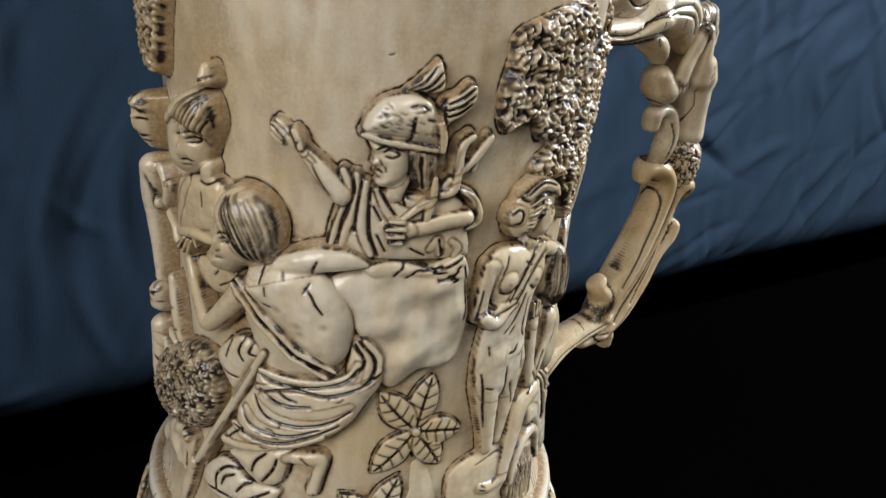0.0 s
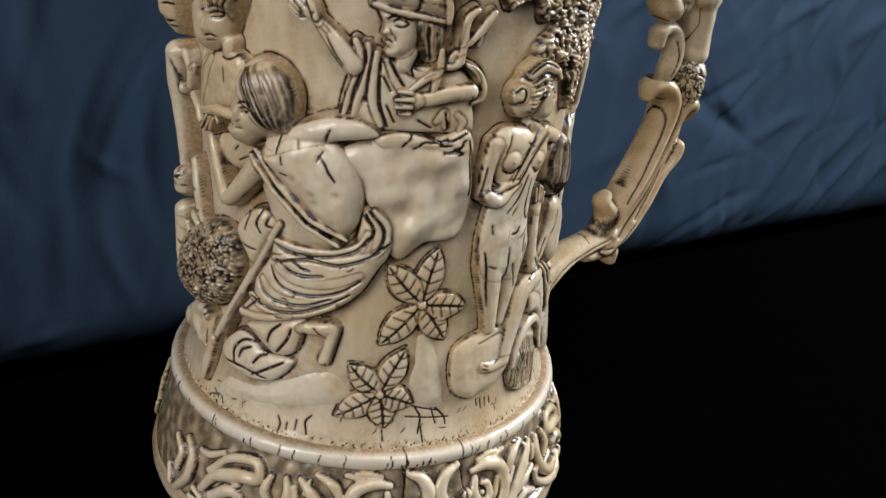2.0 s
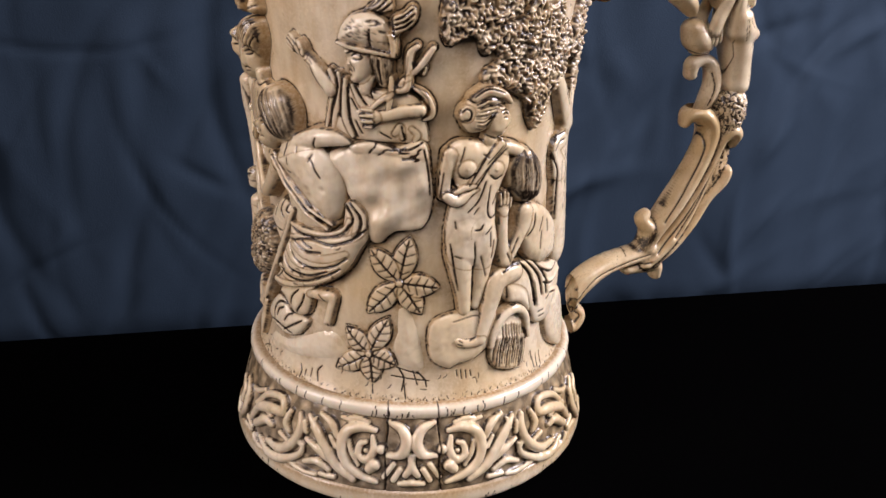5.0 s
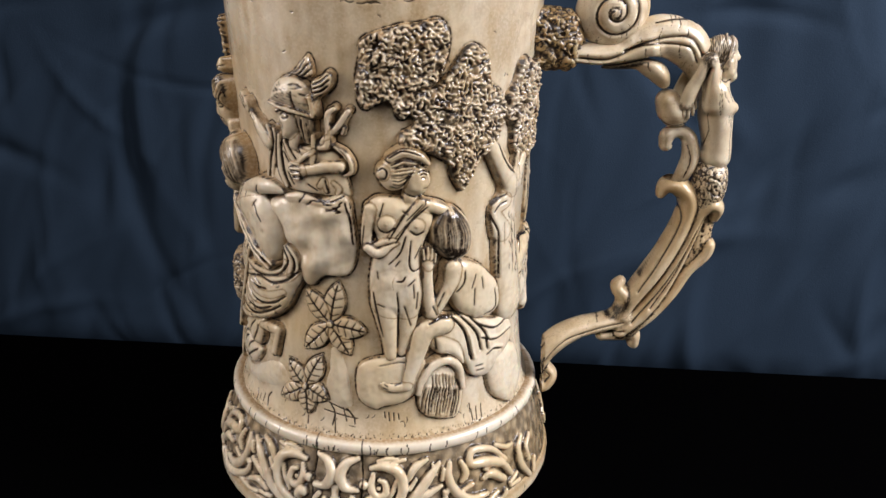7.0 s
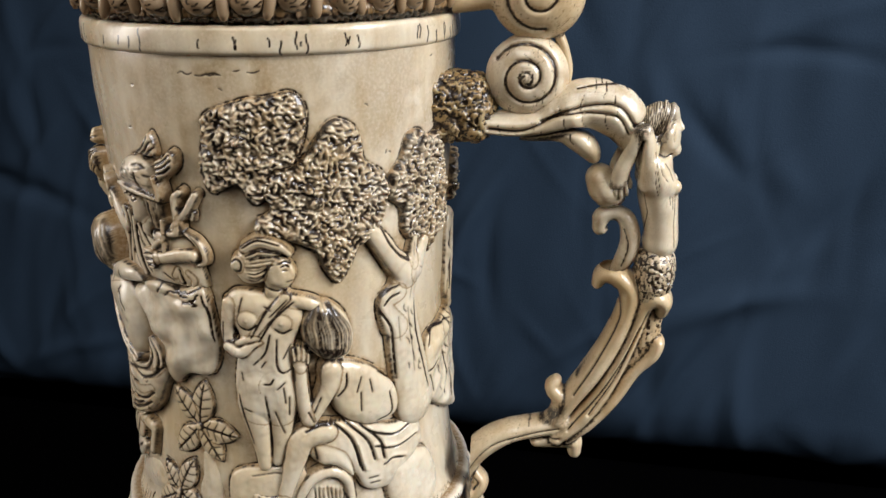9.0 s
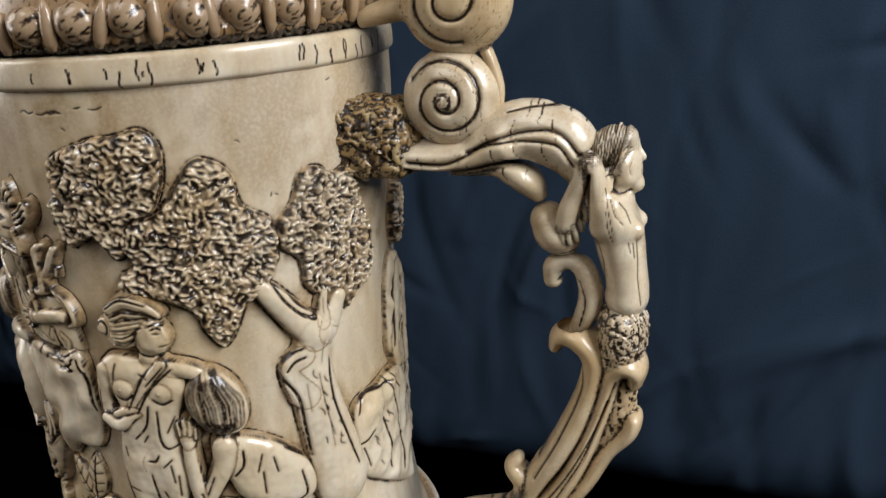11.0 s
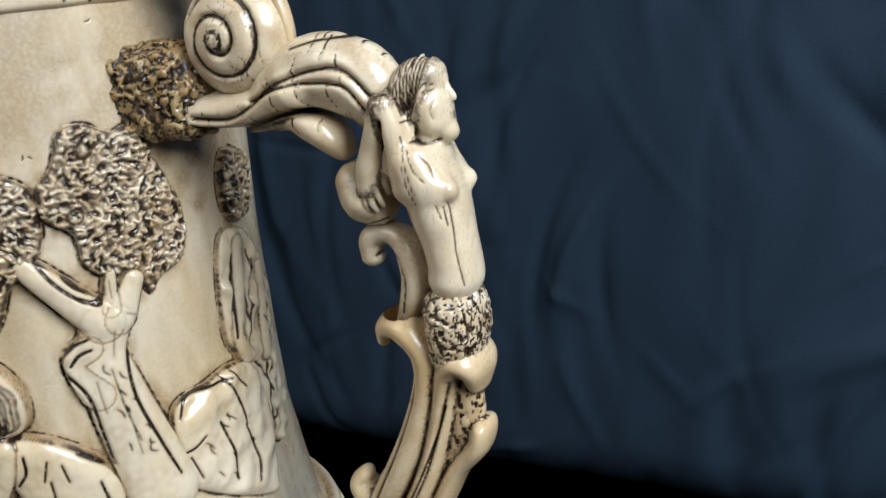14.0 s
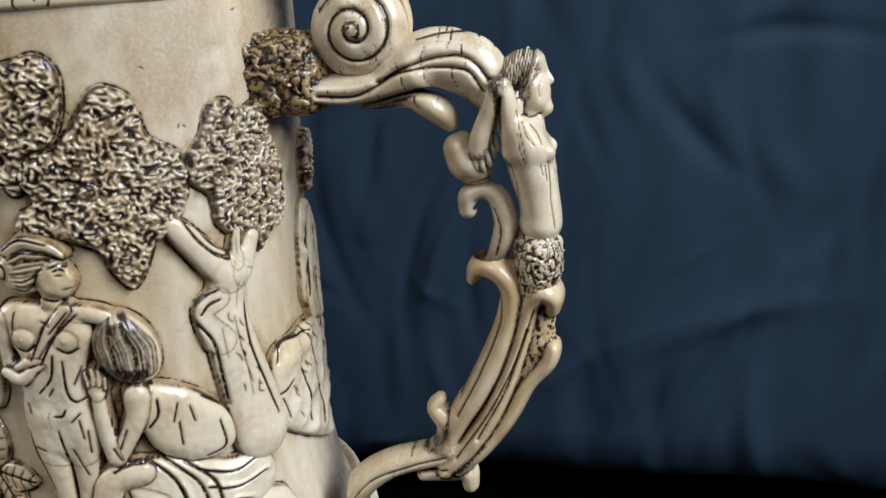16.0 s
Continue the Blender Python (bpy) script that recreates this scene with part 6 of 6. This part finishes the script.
# the arms: raised elbows, forearms down to the orb
torso.rope([(135.7, 172.7, 3.9, 6.3), (135.1, 179.7, 3.3, 7), (133.9, 186.1, 3.3, 7.5), (132.6, 191.2, 3.1, 7.9)], 0, 1.0, 1.6, 0.0)
torso.rope([(132.1, 191.4, 2.9, 7.9), (129.8, 186.3, 2.5, 7.7), (127.7, 181.5, 2.7, 6.8), (125.9, 177, 2.9, 6.6), (125.2, 173, 2.9, 6.2)], 0, 0.9, 0.4, 0.7)
torso.cut([(132.4, 188.1), (131.7, 182.6), (130.9, 174.7)], 0.7, 2.0, 1.0, off=6)
for i, line in enumerate(([(122.9, 172.5, 0.8, 6.8), (122.7, 169.9, 0.8, 6.5), (123.2, 168.1, 0.7, 5.5)], [(124.5, 172.2, 0.8, 7.2), (124.5, 168.9, 0.8, 7), (124.8, 167.1, 0.7, 6.1)], [(126, 172.2, 0.8, 7.4), (126.2, 169, 0.8, 7.2), (126.5, 167.4, 0.7, 6.3)],
                          [(127.3, 173.1, 0.8, 7.4), (128.1, 170.3, 0.8, 7), (128.4, 168.6, 0.7, 6.1)], [(127.7, 176.3, 0.8, 6.2), (129.2, 173.1, 0.8, 5.5), (129.5, 171.1, 0.8, 4.7)])):
    torso.rope(line, 0, 1.0, 0.2, 0.55)
for line in ([(136.6, 185), (137.7, 178.7), (139.2, 171.8)], [(138, 181.7), (139.5, 176.8), (141.6, 174.5)], [(136.7, 178.7), (137.5, 173.7), (138.6, 169.7)], [(144.7, 169.1), (145.5, 162.9), (145.3, 157.7), (146.4, 149.3)],
             [(142.8, 169), (143.5, 165.5)], [(143.8, 168.6), (144.4, 163.9)], [(134.2, 169.6), (135.7, 162.4), (135.7, 152)], [(140.3, 180.5), (142.1, 178.1), (143.5, 174.5)]):
    torso.cut(line + RNG.normal(0, 0.15, (len(line), 2)), 0.3, 0.16, 0.62, smooth=False)
torso.mesh("half_figure", IVORY, handle, "carved half figure of a woman leaning back with bent arms", 0.10)

orb = Clay((108, 150), (134, 182))
orb.rope([(119.1, 172.8, 5.2), (121.4, 168.7, 6.1), (124.1, 166.7, 4.5)], 0, 1.3, 1.0)
orb.cut([(116.2, 164.9), (121.3, 163.4), (127.2, 164.5)], 0.4, 0.4)
orb.mesh("orb", IVORY, handle, "smooth orb held by the figure", 0.3)
curl = Clay((112, 124), (140, 166))
curl.rope([(120.2, 154.4, 2.9), (120.7, 158.7, 3.1), (125.5, 160.2, 2.8), (129.7, 157.3, 3.3), (131.4, 149.8, 3.7), (129.8, 143.2, 3.5), (126.9, 137.9, 2.5)], 0, 1.4, 0.5)
curl.cut([(122.2, 154.9), (124.1, 156), (125.1, 153.9)], 0.5, 0.9)
curl.cut([(128.6, 155.1), (130.3, 148.7), (128.4, 140.9)], 0.4, 0.4)
curl.mesh("curl", IVORY, handle, "", 0.3)
girdle = Clay((126, 118), (156, 150), 0.5)
girdle.rope([(140.6, 141.6, 7.6), (140.6, 137.1, 7.7), (139.6, 130.2, 6.8)], 0, 1.34, 1.0)
girdle.crumple(1.7, 0.5)
girdle.crumple(2.6, 0.3, seed=12)
girdle.mesh("girdle", IVORY, handle, "rough leafy girdle with dark ink between the leaves", 0.25)

lower = Clay((74, 24), (154, 140))
lower.rope([(140.6, 120, 4.7), (139.2, 110.6, 4.7), (133.7, 98.3, 3.5), (127.9, 88.2, 2.2)], 0, 0.75, 1.0)
lower.crumple(2.2, 0.45, [(128.1, 85.7)][0], [(148.4, 125)][0], 5)
lower.rope([(120.4, 132.6, 2.1), (122.4, 136.5, 3.3), (127.6, 136.6, 4.4), (132.4, 130.5, 4.4), (131.4, 120.7, 4.2), (125.9, 107, 4.3), (119.3, 95, 4.4), (112.9, 84.8, 4), (107.8, 75.6, 3.6)], 0, 1.9, 0.5)
lower.rope([(144.4, 122.9, 2.6), (144.4, 127.6, 3.9), (141.2, 129.6, 4.4), (137.7, 125.6, 3.8), (135, 116.2, 3.4), (130.5, 101.8, 3.3), (123.7, 86.7, 3.6), (115.6, 74.9, 3.8), (108.1, 67.9, 3.7)], 0, 2.2, 0.5)
lower.rope([(142, 106.6, 2.0), (144.2, 110.2, 2.6), (142.6, 105.2, 2.8), (136.2, 97.6, 2.6), (129.2, 85.8, 2.9), (120, 74.7, 3.2), (111.5, 67.4, 3)], 0, 2.2, 0.5)
lower.rope([(111.2, 73.3, 4.5), (100.2, 70.7, 4.3), (89, 67.3, 4.6), (80, 61.5, 5.1), (72.7, 52.9, 5), (69.8, 43.8, 4.1), (71.4, 37.6, 3.6)], 0, 1.5, 0.8, 0.4)
lower.rope([(107.1, 91.3, 2.2), (105.7, 88.3, 3.1), (109.4, 83.3, 4), (107.7, 76.9, 3.4), (102.3, 72.7, 2.3)], 0, 1.6, 0.5)
lower.rope([(100.4, 64.8, 3), (109.3, 65.2, 3), (114.7, 65.6, 3.2), (115.4, 60.7, 2.8)], 0, 1.7, 0.5)
lower.rope([(70.5, 39.7, 3.6), (75.2, 37.9, 3.4), (78.4, 43.1, 3.1), (76, 47.8, 2.4)], 0, 1.6, 0.5)
for line in ([(127.3, 131.9), (129.2, 121.7), (122.6, 104.9), (113.8, 88.5)], [(139.2, 124.5), (133.1, 107.9), (123.5, 89.2), (112.3, 73.4)], [(109, 73.1), (95.7, 69.1), (82.2, 63.5), (73.7, 52.2), (71.4, 42.6)],
             [(109.2, 69.3), (95.8, 65.2), (84.6, 59.7), (77.8, 53.3)], [(136.6, 117.5), (129.5, 98.1), (119.7, 80.7)], [(124.9, 123.8), (120.4, 107.2), (114.6, 94.7)]):
    lower.cut(line, 0.45, 0.6, 0.8)
lower.cut([(75.6, 40.7), (77.5, 44.1), (75.1, 46.1)], 0.5, 0.8)
lower.crackle([(80.1, 56.7)][0], [(111.1, 74.6)][0], 14, 3.0, 0.8)
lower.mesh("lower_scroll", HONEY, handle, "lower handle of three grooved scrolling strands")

# ---- lid with its thumb scroll ----
lid = tagged(new("lid"), "dark honeyed lid ringed with carved fruit")
lid.parent = tankard
thumb = Clay((66, 206), (126, 258))
tx, tz = [(95, 236.1)][0]
thumb.rope([(tx - 0.5, tz, 15.5), (tx + 0.5, tz, 15.6)], 0, 0.7, 0.5)
spin = []
for i in range(40):
    a = i / 39 * 1.6 * 2 * math.pi
    spin.append((tx + (2 + 9.5 * i / 39) * math.cos(a + 1.2), tz + (2 + 9.5 * i / 39) * math.sin(a + 1.2)))
thumb.cut(spin, 0.8, 1.4, 0.9, smooth=False)
thumb.rope([(93.9, 225.5, 4.7), (95, 220.9, 3.6), (96.1, 217.1, 4)], 0, 0.9, 1.5)
thumb.rope([(101.5, 224.7, 2), (104.3, 218.1, 1.8), (106.1, 211.5, 1.6), (106, 205.7, 1.2)], 0, 1.3, 0.6)
thumb.rope([(85, 235.7, 4), (75.4, 233.8, 3.6), (65.8, 231.8, 2.8)], 0, 1.2, 2.0)
thumb.mesh("thumb_scroll", HONEY, lid, "amber scroll for the thumb above the hinge").matrix_basis = SKEW
flange_leaf = lambda a, b: 0.8 * np.clip(waves(a * 1.15, b, 1.6, 61), -0.8, 0.9) * np.clip((b - 3) / 3, 0, 1) * np.clip((16 - b) / 3, 0, 1)
# the underside is blackened: painted shade of the gap above the rim
turned_relief("flange", arc_profile([(55, 230.2), (62.5, 230.0), (65.2, 231.0), (66.2, 234.0), (64.0, 238.0), (60.0, 250.0), (48.0, 262.0), (24.0, 270.0), (1.0, 272.0)]), LID_IVORY, lid, "leafy flange and dome of the lid", 0.5,
              flange_leaf, lambda a, b: np.maximum(0.9 * np.exp(-(waves(a * 1.15, b, 2.6, 61) / 0.16) ** 2) * (b > 8), 0.95 * (b < 11)), lambda a, b: np.clip(0.6 + 0.3 * waves(a, b, 4, 71), 0, 1), rows=90)


def solid_chain(pts, n=14, m=10):
    """A rounded solid of turned rings along z from (z, r) pairs, in metres; rings closed at both ends."""
    p = np.array(pts) * 0.001
    th = np.linspace(0, 2 * np.pi, n, endpoint=False)
    v = np.stack([np.outer(np.cos(th), p[:, 1]), np.outer(np.sin(th), p[:, 1]), np.tile(p[:, 0], (n, 1))], 2).reshape(-1, 3)
    return v, grid_faces(n, len(p), True)


egg_v, egg_f = solid_chain([(5.2 * math.sin(a), max(0.05, 5.0 * math.cos(a))) for a in np.linspace(-math.pi / 2, math.pi / 2, 25)], 40)
dart_v, dart_f = solid_chain([(-6.5, 0.05), (-6.2, 0.9), (-4.5, 1.7), (-1, 2.0), (3, 1.5), (5.5, 0.6), (5.8, 0.05)], 12)
veins = waves(egg_v[:, 0] * 1000 + 1.3 * egg_v[:, 1] * 1000, egg_v[:, 2] * 1000 - 0.7 * egg_v[:, 1] * 1000, 3.2, 83)
egg_v = egg_v * (1 - 0.05 * np.exp(-(veins / 0.12) ** 2) + 0.03 * waves(egg_v[:, 0] * 1000, egg_v[:, 2] * 1000 + egg_v[:, 1] * 600, 4.0, 84))[:, None]
# fruit darker in its veins and towards the bottom, darts towards their sides
egg_dark = np.maximum(0.85 * np.exp(-(veins / 0.13) ** 2), np.clip((egg_v[:, 2] * 1000 + 3.2) / -2.0, 0, 1) * 0.8)
dart_dark = np.clip(np.abs(dart_v[:, 1]) * 400 - 0.4, 0, 0.7)
for name, v, f, off, rad, dark in (("fruit", egg_v, egg_f, 0.0, 0.0655, egg_dark), ("leaf_dart", dart_v, dart_f, 0.5, 0.0672, dart_dark)):
    first = None
    for i in range(30):
        th = math.radians((i + off) * 12 + RNG.normal(0, 0.7))
        if first is None:
            first = ob = mesh_object(name, v, f, LID_IVORY, lid, "", dark, np.clip(0.3 + 0.3 * dark, 0, 1))
        else:
            ob = new(name, first.data)
            ob.parent = lid
        ob.matrix_basis = Matrix.Translation((rad * math.cos(th), rad * math.sin(th), 0.2375 + RNG.normal(0, 0.0004))) @ Euler((RNG.normal(0, 0.1), RNG.normal(0, 0.08), th)).to_matrix().to_4x4() @ Matrix.Diagonal((0.9, RNG.uniform(0.9, 1.12), RNG.uniform(0.92, 1.1), 1))

# ---- table and backdrop ----
def sheet(name, x0, x1, n, m, place, material, label):
    """A cloth sheet: place(x, s) gives arrays of y and z."""
    x, s = np.meshgrid(np.linspace(x0, x1, n), np.linspace(0, 1, m), indexing="ij")
    y, z = place(x, s)
    return tagged(mesh_object(name, np.stack([x, y, z], -1).reshape(-1, 3), grid_faces(n, m), material), label, kind="structure")


def creases(x, z, seed, count=900):
    """Soft hanging folds and finer crumples of a backcloth, in metres."""
    g = np.random.default_rng(seed)
    out = 0.006 * waves(x, z * 0.3, 0.16, seed) + 0.0012 * waves(x, z * 0.6, 0.035, seed + 1)
    for _ in range(count):
        cx, cz, a, ln, w = g.uniform(-0.8, 1.3), g.uniform(-0.45, 0.65), g.normal(1.25, 0.6), g.uniform(0.02, 0.10), g.uniform(0.004, 0.012)
        i, j = (np.searchsorted(c, (m - 2.2 * ln, m + 2.2 * ln)) for c, m in ((x[:, 0], cx), (z[0], cz)))
        s = np.s_[i[0]:i[1], j[0]:j[1]]
        u, v = (x[s] - cx) * math.cos(a) + (z[s] - cz) * math.sin(a), -(x[s] - cx) * math.sin(a) + (z[s] - cz) * math.cos(a)
        out[s] += g.uniform(-0.75, 0.75) * w * np.exp(-((v + 2.0 * u * u) / w) ** 2 - (u / ln) ** 2)
    return out


def hanging(x, s):
    """The cloth hangs down behind the table; the curl under its edge is added to fade it into shade."""
    z = 1.45 - 1.71 * (1 - s)
    turn = np.clip((-0.152 - z) / 0.066, 0, 1.75)
    y = 0.42 + 0.066 * x + 0.066 * (1 - np.cos(turn)) + creases(x, z, 17) * (1 - 0.4 * np.clip(turn, 0, 1))
    return y, np.where(z < -0.152, -0.152 - 0.066 * np.sin(turn), z)


def lying(x, s):
    flat = np.clip(s / 0.8, 0, 1)
    fall = np.clip((s - 0.8) / 0.15, 0, 1) * math.pi / 2
    edge = 0.083 + 0.066 * x
    y = -1.6 + (edge + 1.6) * flat + 0.02 * np.sin(fall)
    z = -0.02 * (1 - np.cos(fall)) - 0.6 * np.clip((s - 0.95) / 0.05, 0, 1)
    return y, z


sheet("backdrop", -1.6, 2.2, 760, 440, hanging, NAVY, "dark navy cloth backdrop with soft hanging creases")
sheet("table", -1.8, 2.2, 60, 200, lying, BLACK, "table under plain matt black cloth")


def far_sheet(x, s):
    return 1.3 + 0 * x, -0.75 + 2.9 * s


def low_sheet(x, s):
    return -1.7 + 3.05 * s, -0.74 + 0 * x


# black sheets added so that the gap past the cloth's edge stays dark
sheet("sheet_back", -2.6, 3.0, 4, 4, far_sheet, BLACK, "added black sheet closing the gap behind the backdrop")
sheet("sheet_under", -2.6, 3.0, 4, 4, low_sheet, BLACK, "added black sheet closing the gap under the table")
